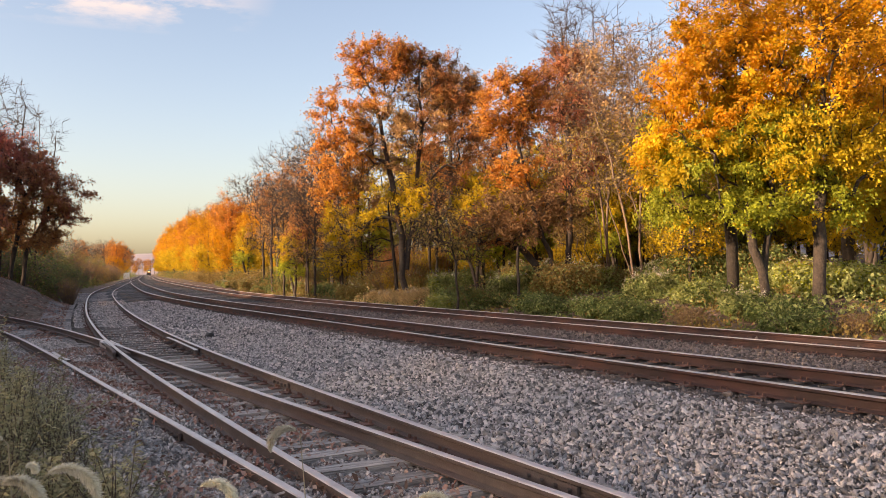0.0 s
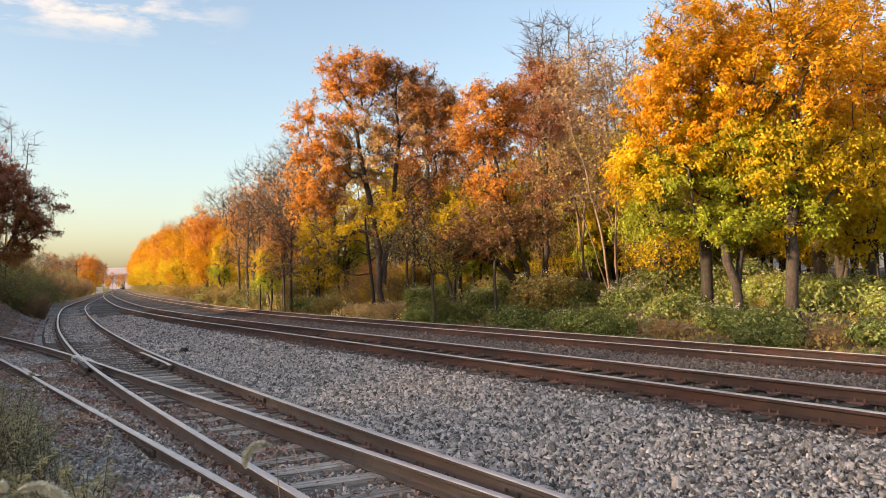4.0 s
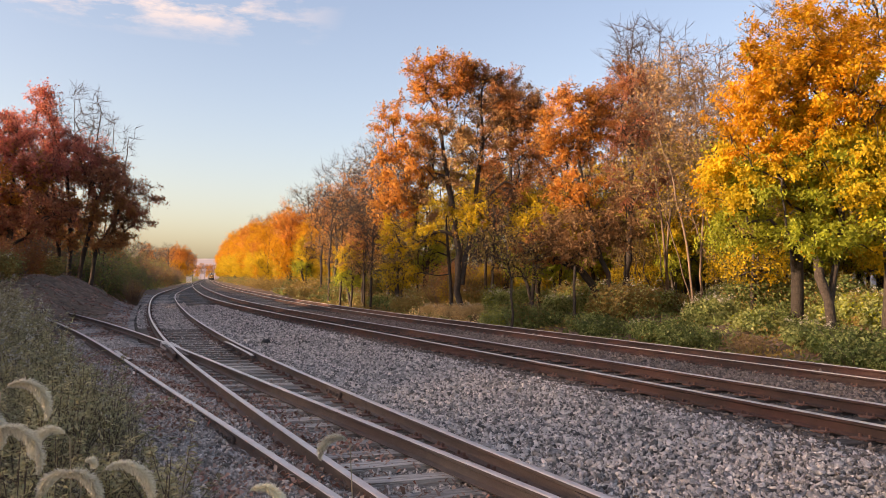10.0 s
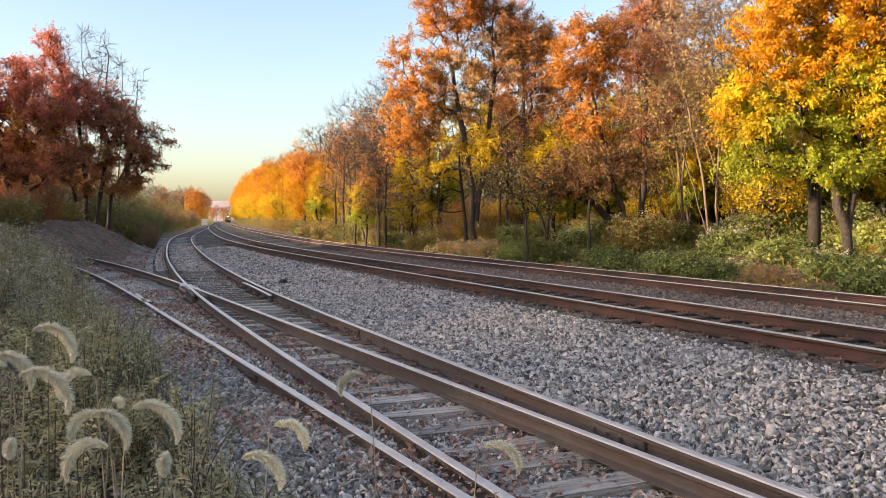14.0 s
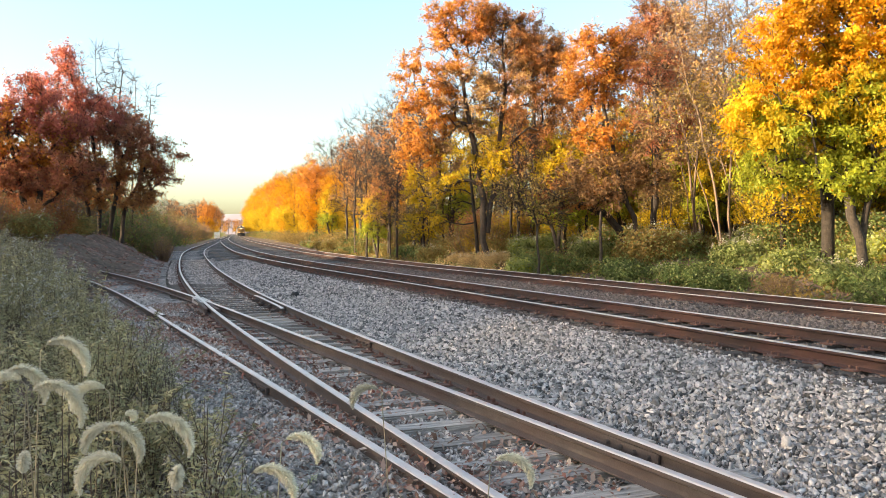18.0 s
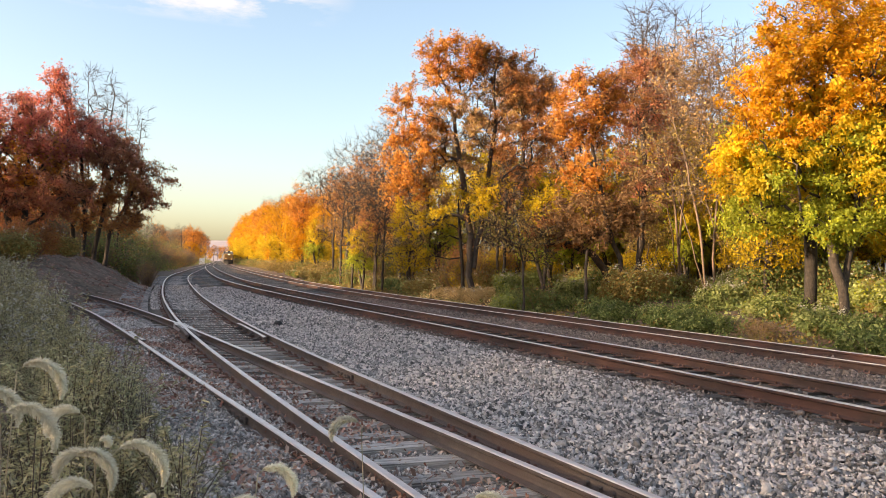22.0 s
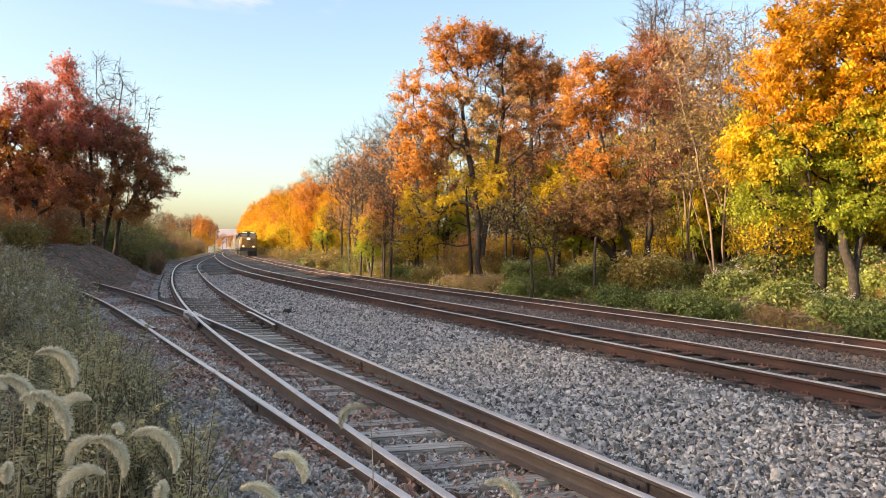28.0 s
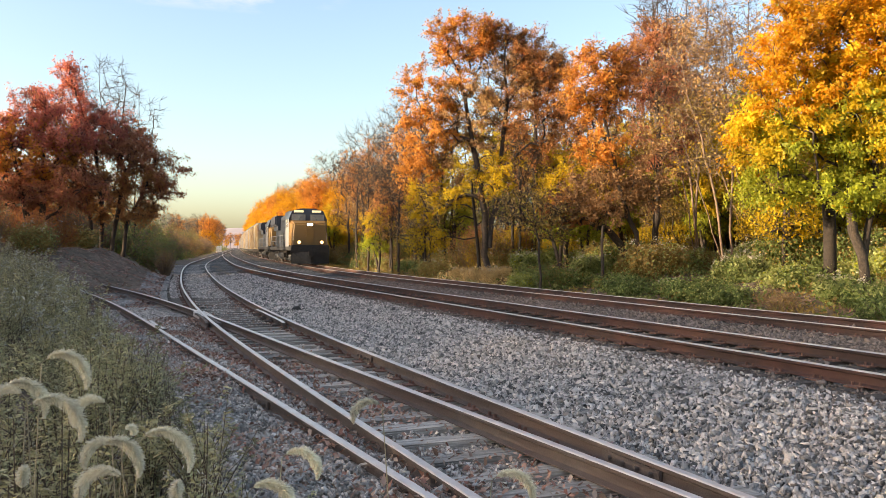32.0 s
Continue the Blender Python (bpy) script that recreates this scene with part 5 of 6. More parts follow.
def foxtail(tip, reach, turn, length, seed):
    """A foxtail: a thin bent stem and a nodding bristly plume whose arch peaks at tip."""
    r = np.random.RandomState(seed)
    foot = np.array(place(tip[0] - 0.12 * math.cos(turn), tip[1] - 0.12 * math.sin(turn)))
    way = np.array([math.cos(turn), math.sin(turn), 0])
    tip = np.array(tip)
    t = thing("foxtail_grass", "foxtail grass with a nodding cream bristly plume", "grass", Matrix.Translation(foot), "foxtails")
    k = 15
    a = np.linspace(-0.9, 1.9, k)
    arch = tip - foot + np.outer(np.sin(a) * reach, way) + np.outer((np.cos(a) - 1) * reach * 1.05, [0, 0, 1])
    start = arch[0]
    stem = [np.zeros(3), start * [0.5, 0.5, 0.45], start * [0.85, 0.85, 0.85], start]
    sv, sf = tubes([(stem + list(arch[1:]), [0.0022, 0.002, 0.0018, 0.0016] + [0.0013] * (k - 1))], 3)
    child("stem", mesh_of("stem", sv, sf, L_WEED_DRY), t)
    n = int(2900 * length / 0.12)
    u = r.uniform(0.12, 1, n)
    c = np.stack([np.interp(u, np.linspace(0, 1, k), arch[:, j]) for j in range(3)], 1)
    along = np.gradient(arch, axis=0)
    along /= np.linalg.norm(along, axis=1)[:, None]
    d = np.stack([np.interp(u, np.linspace(0, 1, k), along[:, j]) for j in range(3)], 1)
    o = r.normal(size=(n, 3))
    o -= d * np.sum(o * d, 1)[:, None]
    o /= np.linalg.norm(o, axis=1)[:, None]
    swell = np.clip(np.sin(np.pi * (0.02 + 0.92 * u)), 0.25, 1)[:, None]
    w = (o + d * 0.65 - [0, 0, 0.15]) * swell * r.uniform(0.4, 1.25, n)[:, None] * 0.0138 * (length / 0.12) ** 0.3
    side = np.cross(w, r.normal(size=(n, 3)))
    side *= 0.00065 / (np.linalg.norm(side, axis=1)[:, None] + 1e-9)
    pv = np.stack([c - side, c + side, c + w + side * 0.4, c + w - side * 0.4], 1).reshape(-1, 3)
    seeds, sfc = leaf_cloud(r, c[::4] + (o * 0.0035 * swell)[::4], 0.005)
    pf = np.concatenate([np.arange(n * 4).reshape(n, 4), sfc + n * 4])
    child("plume", mesh_of("plume", np.concatenate([pv, seeds]), pf, L_PLUME), t)


FOXTAILS = [  # top of the arch, its radius, the way it nods, plume length
    ((-0.82, 1.72, 1.26), 0.055, 0, 0.13),
    ((-0.84, 1.59, 1.22), 0.050, 0, 0.12),
    ((-0.86, 1.58, 1.21), 0.055, 170, 0.13),
    ((-0.75, 1.53, 1.20), 0.060, 0, 0.14),
    ((-0.76, 1.74, 1.16), 0.045, 180, 0.11),
    ((-0.64, 1.57, 1.11), 0.050, -10, 0.13),
    ((-0.68, 1.61, 1.10), 0.040, 190, 0.10),
    ((-0.58, 1.65, 1.11), 0.060, 0, 0.14),
    ((-0.62, 1.47, 1.08), 0.055, 170, 0.12),
    ((-0.47, 1.42, 1.07), 0.022, -80, 0.09),
    ((-0.32, 1.77, 1.04), 0.045, 0, 0.12),
    ((-0.34, 1.56, 1.03), 0.050, 0, 0.12),
    ((-0.20, 2.19, 1.07), 0.045, 180, 0.11),
    ((0.16, 1.89, 0.96), 0.055, 0, 0.13),
    ((-0.79, 1.51, 1.07), 0.020, -70, 0.08),
    ((-0.73, 1.86, 1.07), 0.015, 60, 0.06),
]
for k, (tip, reach, turn, length) in enumerate(FOXTAILS):
    foxtail(tip, reach, radians(turn), length, 200 + k)


def ground_cover():
    """Low herbs and vines that fill the slope between the bushes."""
    r = np.random.RandomState(91)
    n = 60000
    s, o = r.uniform(-14, 70, n), D_B + 2.3 + 13 * r.uniform(0, 1, n) ** 1.3
    x, y, _ = LINE_A.at(s, o)
    lump = bumps(x, y, 1.7, 14)
    z = height(x, y) + r.uniform(0, 1, n) ** 0.6 * np.clip(0.38 + 0.4 * lump, 0.05, 1.0) * np.clip((o - D_B - 2.0) / 1.2, 0.2, 1)
    px = 784 + 1414 * x / np.maximum(y, 1)
    tone = bumps(x, y, 4.0, 15) + r.normal(0, 0.3, n)
    idx = np.where(tone > 0.45, 1, np.where(tone < -0.5, 2, 0))
    idx = np.where((px > 770) & (px < 905) & (r.uniform(size=n) < 0.65), 3, idx)
    idx = np.where((px < 770) & (r.uniform(size=n) < 0.7), 2, idx)
    lv, lf = leaf_cloud(r, np.stack([x, y, z], 1), 0.11)
    mats = [L_GREEN, L_GREEN_PALE, L_OLIVE, L_STRAW]
    tagged(new("undergrowth", mesh_of("undergrowth", lv, lf, mats, idx)), "low green and straw-coloured herbs covering the slope", "plants", kind="stuff")


ground_cover()

# ---- litter, splinters and ballast stones ----
def strew(name, label, category, line, o0, o1, s0, s1, n, size, mats, seed, lift=0.02, wide=1.0, tilt=0.35, patchy=True):
    r = np.random.RandomState(seed)
    s, o = r.uniform(s0, s1, n), r.uniform(o0, o1, n)
    x, y, _ = line.at(s, o)
    if patchy:
        keep = bumps(x, y, 1.4, seed) + r.normal(0, 0.35, n) > -0.05
        x, y = x[keep], y[keep]
    z = height(x, y) + lift + r.uniform(0, 0.035, len(x))
    lv, lf = leaf_cloud(r, np.stack([x, y, z], 1), size, wide, tilt)
    return tagged(new(name, mesh_of(name, lv, lf, mats, r.randint(0, len(mats), len(lf)))), label, category, kind="stuff")


strew("fallen_leaves", "red-brown fallen leaves drifted between the rails", "leaves", LINE_D, -1.5, 0.5, -6, 12, 15000, 0.044, [M_LITTER, M_LITTER, M_LITTER_RED], 51, 0.06, tilt=0.6)
strew("fallen_leaves", "dry brown fallen leaves on the siding", "leaves", LINE_S, -0.9, 1.0, -6, 18, 2200, 0.044, [M_LITTER], 52, 0.05, tilt=0.6)
strew("fallen_leaves", "dry brown fallen leaves on the earth bank", "leaves", LINE_S, -9, -1.5, 14, 44, 16000, 0.085, [M_LITTER, M_LITTER_RED], 53, 0.03)
strew("fallen_leaves", "brown leaf litter under the woods", "leaves", LINE_A, D_B + 3.5, D_B + 26, -12, 60, 16000, 0.13, [M_LITTER, L_TAN], 54, 0.02)
strew("splinters", "grey wood splinters and bark lying on the gravel", "debris", LINE_D, -2.6, -0.8, -6, 11, 5500, 0.12, [M_STICK], 55, 0.06, 0.22, 0.25)


def pebble_shapes(seed, count, flat):
    r = np.random.RandomState(seed)
    base = np.array([(a, b, c) for a in (-0.7, 0.7) for b in (-0.7, 0.7) for c in (-0.7, 0.7)])
    f = np.array([(0, 1, 3), (0, 3, 2), (4, 6, 7), (4, 7, 5), (0, 4, 5), (0, 5, 1), (2, 3, 7), (2, 7, 6), (0, 2, 6), (0, 6, 4), (1, 5, 7), (1, 7, 3)])
    out = []
    for _ in range(count):
        v = base * r.uniform(0.35, 1.2, (8, 1)) + r.normal(0, 0.16, (8, 3))
        out.append(v * [1.25, r.uniform(0.6, 0.9), flat * r.uniform(0.6, 1.0)])
    return out, f


SHAPES, SHAPE_F = pebble_shapes(3, 14, 0.75)


def stones(name, label, line, o0, o1, s0, s1, per_m2, size, mat, seed, lift=0.0, skip=None):
    r = np.random.RandomState(seed)
    n = int((s1 - s0) * (o1 - o0) * per_m2)
    s, o = r.uniform(s0, s1, n), r.uniform(o0, o1, n)
    x, y, _ = line.at(s, o)
    if skip is not None:
        keep = ~skip(x, y)
        x, y = x[keep], y[keep]
        n = len(x)
    z = height(x, y) + lift + r.uniform(-0.012, 0.022, n)
    sh = np.array(SHAPES)[r.randint(0, len(SHAPES), n)]
    tilt = rot_random(r, n)
    sz = size * np.exp(r.normal(0, 0.28, n))
    v = np.einsum("nij,nkj->nki", tilt, sh) * sz[:, None, None] + np.stack([x, y, z], 1)[:, None]
    k = sh.shape[1]
    f = SHAPE_F[None] + (np.arange(n) * k)[:, None, None]
    return tagged(new(name, mesh_of(name, v.reshape(-1, 3), f.reshape(-1, 3), mat)), label, "ballast", kind="stuff")


NEAR = ((2.0, 5.6), (3.2, 7.4))


def in_near(x, y):
    return (x > NEAR[0][0]) & (x < NEAR[1][0]) & (y > NEAR[0][1]) & (y < NEAR[1][1])


def near_rails(x, y):
    """Too near the siding's rails for loose stones."""
    bad = np.zeros(np.shape(x), bool)
    for line, smax in ((LINE_S, 60), (LINE_D, 30)):
        for off in (-GAUGE, GAUGE):
            s = np.arange(-12, smax, 0.15)
            a, b, _ = line.at(s, off)
            o = np.interp(y, b, a)
            bad |= (abs(x - o) < 0.085) & (y > b.min()) & (y < b.max())
    return bad


def skip_main(x, y):
    o = np.interp(y, LINE_S.at(np.arange(-12, 80, 0.5), GAUGE)[1], LINE_S.at(np.arange(-12, 80, 0.5), GAUGE)[0])
    return (x < o + 0.16) | in_near(x, y)


stones("ballast_stones", "loose crushed grey ballast stones between the tracks", LINE_A, -4.9, -1.28, -5, 5, 1200, 0.0265, M_STONE, 61, 0.02, skip_main)
stones("ballast_stones", "loose crushed grey ballast stones between the tracks", LINE_A, -4.9, -1.28, 5, 14, 900, 0.029, M_STONE, 62, 0.02, skip_main)
stones("ballast_stones", "loose crushed grey ballast stones between the tracks", LINE_A, -4.9, -1.25, 14, 40, 420, 0.038, M_STONE, 63, 0.02, skip_main)
stones("ballast_stones", "dusty brown ballast between the main rails", LINE_A, -1.65, 1.0, -5, 30, 360, 0.025, M_DUST, 64, -0.008)
stones("ballast_stones", "dusty brown ballast along the main rail", LINE_A, -1.75, -0.86, -5, 22, 420, 0.024, M_DUST, 72, 0.022)
stones("ballast_stones", "dusty brown ballast between the two main tracks", LINE_A, 0.85, D_B - 0.85, -2, 34, 420, 0.034, M_DUST, 65, 0.02)
stones("ballast_stones", "dusty brown ballast of the second main track", LINE_A, D_B - 0.6, D_B + 2.2, 0, 34, 150, 0.036, M_DUST, 66, 0.02)
stones("ballast_stones", "small dirty stones between the siding's ties", LINE_S, -0.66, 1.0, -5, 20, 800, 0.021, M_CHIP, 67, 0.004, near_rails)
stones("ballast_stones", "small dirty stones half burying the far ties", LINE_S, -1.2, 1.2, 20, 44, 260, 0.032, M_CHIP, 69, 0.03, near_rails)
stones("ballast_stones", "small dirty stones beside the spur's rails", LINE_D, -2.4, 0.2, -6, 16, 900, 0.021, M_CHIP, 68, 0.035, near_rails)


def dark_lump():
    x, y = -3.80, 20.84
    t = thing("rock", "dark lump of rock lying on the pale ballast", "rock", pose(*place(x, y, 0.11)))
    r = np.random.RandomState(9)
    for k, (dx, dz, sz) in enumerate(((0, 0, 0.15), (0.16, -0.03, 0.08))):
        v = SHAPES[5 + 3 * k] * [sz, sz, sz * 1.3] + [dx, 0, dz]
        child("stone", mesh_of("stone", v, SHAPE_F, M_LUMP), t)


dark_lump()

# ---- far off: hills, house behind the trees, cabinets by the line ----
def hills():
    a = np.radians(np.linspace(-75, 75, 151))
    r = np.random.RandomState(4)
    top = 16 + 8 * bumps(np.degrees(a), 0 * a, 22, 5) + 3 * bumps(np.degrees(a), 0 * a, 7, 6) + 16 * np.exp(-((np.degrees(a) + 13) / 9) ** 2)
    rows_ = []
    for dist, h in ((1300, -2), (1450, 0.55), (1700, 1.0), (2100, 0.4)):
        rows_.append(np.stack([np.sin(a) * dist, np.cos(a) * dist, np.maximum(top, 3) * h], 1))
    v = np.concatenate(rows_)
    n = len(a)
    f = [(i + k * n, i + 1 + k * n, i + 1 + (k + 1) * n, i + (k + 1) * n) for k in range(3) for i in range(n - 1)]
    # distance haze is put into the pale pinkish base colour
    tagged(new("backdrop", mesh_of("backdrop", v, f, material("far_hill_haze", (0.42, 0.34, 0.34), 1.0, second=(0.34, 0.29, 0.30), scale=0.02, bump=0), smooth=True)), "wooded hills far beyond the line, haze painted into their colour", "hills", kind="structure")


hills()
M_SIDING = material("pale_siding", (0.62, 0.62, 0.64), 0.8, second=(0.5, 0.5, 0.53), scale=2.0, bump=0.1)
M_ROOF = material("grey_shingle", (0.16, 0.15, 0.15), 0.9, second=(0.10, 0.095, 0.095), scale=6.0, bump=0.5)
M_GLASS = material("window_glass", (0.05, 0.06, 0.07), 0.08, 0.0, bump=0, spec=0.8)
M_WHITE = material("white_paint", (0.8, 0.8, 0.78), 0.5, second=(0.7, 0.7, 0.68), bump=0.05)


def house(x, y, turn, w, d, h):
    t = thing("house", "pale clapboard house half hidden behind the trees", "house", pose(*place(x, y), 0, 0, turn), "houses")
    part_of("wall", t, M_SIDING, lambda bm: box(bm, -w / 2, w / 2, -d / 2, d / 2, -0.5, h))
    for k in range(int(h / 0.35)):
        part_of("clapboard", t, M_SIDING, lambda bm: box(bm, -w / 2 - 0.02, w / 2 + 0.02, -d / 2 - 0.03, -d / 2 - 0.004, 0.35 * k, 0.35 * k + 0.33))

    def roof(bm):
        vs = [bm.verts.new(c) for c in ((-w / 2 - .4, -d / 2 - .4, h), (w / 2 + .4, -d / 2 - .4, h), (w / 2 + .4, d / 2 + .4, h), (-w / 2 - .4, d / 2 + .4, h), (-w / 2 - .4, 0, h + 2.2), (w / 2 + .4, 0, h + 2.2))]
        for f in ((0, 1, 5, 4), (2, 3, 4, 5), (0, 4, 3), (1, 2, 5), (3, 2, 1, 0)):
            bm.faces.new([vs[i] for i in f])
    part_of("roof", t, M_ROOF, roof)
    for i in range(4):
        for zz in (1.0, 3.6):
            if zz + 1.4 < h:
                cx = -w / 2 + w * (i + 0.5) / 4
                win = part_of("window", t, M_WHITE, lambda bm: [box(bm, cx - .55, cx + .55, -d / 2 - .08, -d / 2 - .031, zz, zz + 0.1), box(bm, cx - .55, cx + .55, -d / 2 - .08, -d / 2 - .031, zz + 1.3, zz + 1.4),
                                                               box(bm, cx - .55, cx - .45, -d / 2 - .08, -d / 2 - .031, zz + .1, zz + 1.3), box(bm, cx + .45, cx + .55, -d / 2 - .08, -d / 2 - .031, zz + .1, zz + 1.3)])
                part_of("pane", win, M_GLASS, lambda bm: box(bm, cx - .45, cx + .45, -d / 2 - .05, -d / 2 - .034, zz + .1, zz + 1.3))


x, y = aim(1400, 58)
house(x, y, -25, 14, 8, 5.6)
x, y = aim(1720, 52)
house(x, y, -32, 12, 8, 5.6)
M_CABINET = M_WHITE
for px, d in ((413, 260),):
    x, y = aim(px, d)
    x = min(x, float(np.interp(y, LINE_A.y, LINE_A.x)) - 3.4)
    t = thing("signal_cabinet", "white metal signal cabinet standing beside the line", "cabinet", pose(*place(x, y), 0, 0, 14), "cabinets")
    part_of("body", t, M_CABINET, lambda bm: box(bm, -0.9, 0.9, -0.5, 0.5, 0.15, 1.9, 0.03))
    part_of("roof", t, M_CABINET, lambda bm: box(bm, -1.0, 1.0, -0.6, 0.6, 1.9, 1.98, 0.02))
    part_of("plinth", t, M_CHIP, lambda bm: box(bm, -0.8, 0.8, -0.4, 0.4, -0.3, 0.15))
    for sx in (-0.45, 0.45):
        part_of("door", t, M_CABINET, lambda bm: box(bm, sx - 0.4, sx + 0.4, -0.53, -0.502, 0.3, 1.75, 0.008))

# ---- the train ----
M_NAVY = material("navy_paint", (0.022, 0.028, 0.045), 0.4, second=(0.032, 0.036, 0.05), scale=3.0, bump=0.05)
M_YELLOW = material("yellow_paint", (0.21, 0.112, 0.026), 0.5, second=(0.22, 0.12, 0.032), scale=3.0, bump=0.05)
M_GREYPAINT = material("grey_paint", (0.26, 0.26, 0.26), 0.5, second=(0.18, 0.18, 0.19), scale=3.0, bump=0.05)
M_BLACK = material("sooty_steel", (0.025, 0.023, 0.022), 0.7, 0.2, second=(0.05, 0.042, 0.036), scale=5.0, bump=0.2)
M_TRUCK = material("dusty_truck", (0.20, 0.19, 0.18), 0.7, 0.2, second=(0.11, 0.10, 0.09), scale=5.0, bump=0.2)
M_WHEEL = material("wheel_steel", (0.30, 0.27, 0.25), 0.45, 0.8, second=(0.18, 0.15, 0.13), bump=0.1)
# pale grey base stands in for the sky reflected in the glass
M_CABGLASS = material("cab_glass", (0.26, 0.28, 0.29), 0.12, 0.0, bump=0, spec=0.8)
G_HEAD = glow_material("headlight_glow", (1.0, 0.72, 0.36), 8.0)
G_DITCH = glow_material("ditch_light_glow", (1.0, 0.55, 0.2), 2.2)
G_BOARD = glow_material("number_board_glow", (1.0, 0.85, 0.5), 0.25)


def bogie(parent, yc, axles, label):
    t = part_of("truck", parent, M_TRUCK, lambda bm: [box(bm, sx * 1.02 - 0.09, sx * 1.02 + 0.09, yc - axles * 0.82, yc + axles * 0.82, 0.42, 0.80, 0.05) for sx in (-1, 1)]
                + [box(bm, -0.95, 0.95, yc - 0.25, yc + 0.25, 0.45, 0.85, 0.03)], label)
    for k in range(axles):
        y = yc + (k - (axles - 1) / 2) * (1.85 if axles == 3 else 1.75)

        def wheelset(bm):
            rod(bm, (-0.95, y, 0.5), (0.95, y, 0.5), 0.08, 8)
            for sx in (-1, 1):
                rod(bm, (sx * 0.70, y, 0.5), (sx * 0.83, y, 0.5), 0.50, 20)
                rod(bm, (sx * 0.66, y, 0.5), (sx * 0.70, y, 0.5), 0.53, 20)
        part_of("wheelset", t, M_WHEEL, wheelset)
        for sx in (-1, 1):
            part_of("axle_box", t, M_TRUCK, lambda bm: box(bm, sx * 1.12 - 0.07, sx * 1.12 + 0.07, y - 0.17, y + 0.17, 0.33, 0.68, 0.04))


def locomotive(label, lit):
    t = thing("locomotive", label, "locomotive", group="train")
    part_of("underframe", t, M_BLACK, lambda bm: [box(bm, -1.5, 1.5, -10.7, 10.6, 1.18, 1.5, 0.03), box(bm, -1.52, 1.52, 10.6, 10.95, 1.0, 1.62, 0.04)])

    def plow(bm):
        vs = [bm.verts.new(c) for c in ((-1.5, 10.8, 0.14), (1.5, 10.8, 0.14), (0, 11.35, 0.14), (-1.5, 10.8, 1.05), (1.5, 10.8, 1.05), (0, 11.1, 1.05))]
        for f in ((0, 2, 5, 3), (2, 1, 4, 5), (3, 5, 4), (0, 1, 2), (0, 3, 4, 1)):
            bm.faces.new([vs[i] for i in f])
    part_of("plow", t, M_BLACK, plow)
    part_of("coupler", t, M_BLACK, lambda bm: [box(bm, -0.15, 0.15, 10.9, 11.6, 0.78, 1.05, 0.04), box(bm, -0.24, 0.24, 11.3, 11.6, 0.70, 1.12, 0.05)])
    part_of("fuel_tank", t, M_BLACK, lambda bm: box(bm, -1.35, 1.35, -3.1, 3.3, 0.35, 1.17, 0.22))
    bogie(t, 6.9, 3, "dusty grey six-wheel truck")
    bogie(t, -6.9, 3, "dusty grey six-wheel truck")

    def nose(bm):
        c = [(-1.52, 9.2, 1.5), (1.52, 9.2, 1.5), (-1.46, 10.6, 1.5), (1.46, 10.6, 1.5), (-1.52, 9.2, 3.62), (1.52, 9.2, 3.62), (-1.3, 10.42, 3.36), (1.3, 10.42, 3.36)]
        vs = [bm.verts.new(q) for q in c]
        for f in ((2, 3, 7, 6), (0, 2, 6, 4), (3, 1, 5, 7), (6, 7, 5, 4), (1, 0, 4, 5), (0, 1, 3, 2)):
            bm.faces.new([vs[i] for i in f])
        bmesh.ops.bevel(bm, geom=list(bm.edges), offset=0.12, segments=3, affect="EDGES")
    part_of("nose", t, M_YELLOW, nose, "gold-yellow nose")
    part_of("nose_door", t, M_YELLOW, lambda bm: box(bm, -0.32, 0.32, 10.50, 10.585, 1.62, 3.0, 0.02), m=pose(0, 0, 0))

    def cab(bm):
        prof = [(-1.54, 1.5), (1.54, 1.5), (1.54, 3.75), (1.25, 4.42), (0.6, 4.62), (-0.6, 4.62), (-1.25, 4.42), (-1.54, 3.75)]
        front = [bm.verts.new((x, 9.3 - max(0, z - 3.4) * 0.16, z)) for x, z in prof]
        back = [bm.verts.new((x, 6.5, z)) for x, z in prof]
        bm.faces.new(front)
        bm.faces.new(back[::-1])
        for i in range(8):
            f = bm.faces.new((front[(i + 1) % 8], front[i], back[i], back[(i + 1) % 8]))
            f.material_index = 1 if i in (1, 7) else 0
    part_of("cab", t, [M_NAVY, M_GREYPAINT], cab, "dark roofed cab with pale grey sides")
    part_of("cab_face", t, M_YELLOW, lambda bm: box(bm, -1.50, 1.50, 9.30, 9.325, 1.6, 3.62, 0.01), "gold-yellow cab front")
    for sx in (-1, 1):
        w = part_of("windshield", t, M_CABGLASS, lambda bm: box(bm, sx * 0.76 - 0.56, sx * 0.76 + 0.56, 9.225, 9.255, 3.58, 4.12, 0.02), "windshield painted pale for the sky's reflection", m=pose(0, 0, 0))
        part_of("wiper", w, M_BLACK, lambda bm: rod(bm, (sx * 0.75, 9.27, 3.6), (sx * 0.55, 9.27, 4.0), 0.012, 5))
        part_of("number_board", t, G_BOARD if lit else M_CABGLASS, lambda bm: box(bm, sx * 0.72 - 0.38, sx * 0.72 + 0.38, 9.10, 9.17, 4.27, 4.46, 0.02), "small lit number board")
        part_of("side_window", t, M_CABGLASS, lambda bm: box(bm, sx * 1.55 - 0.012, sx * 1.55 + 0.012, 6.9, 8.6, 3.1, 3.75, 0.01))
        d = part_of("ditch_light", t, M_BLACK, lambda bm: rod(bm, (sx * 0.9, 10.6, 1.85), (sx * 0.9, 10.99, 1.85), 0.15, 14), "round ditch light above the walkway")
        if lit:
            part_of("lens", d, G_DITCH, lambda bm: rod(bm, (sx * 0.9, 10.99, 1.85), (sx * 0.9, 11.01, 1.85), 0.13, 14), "shining warm ditch light")
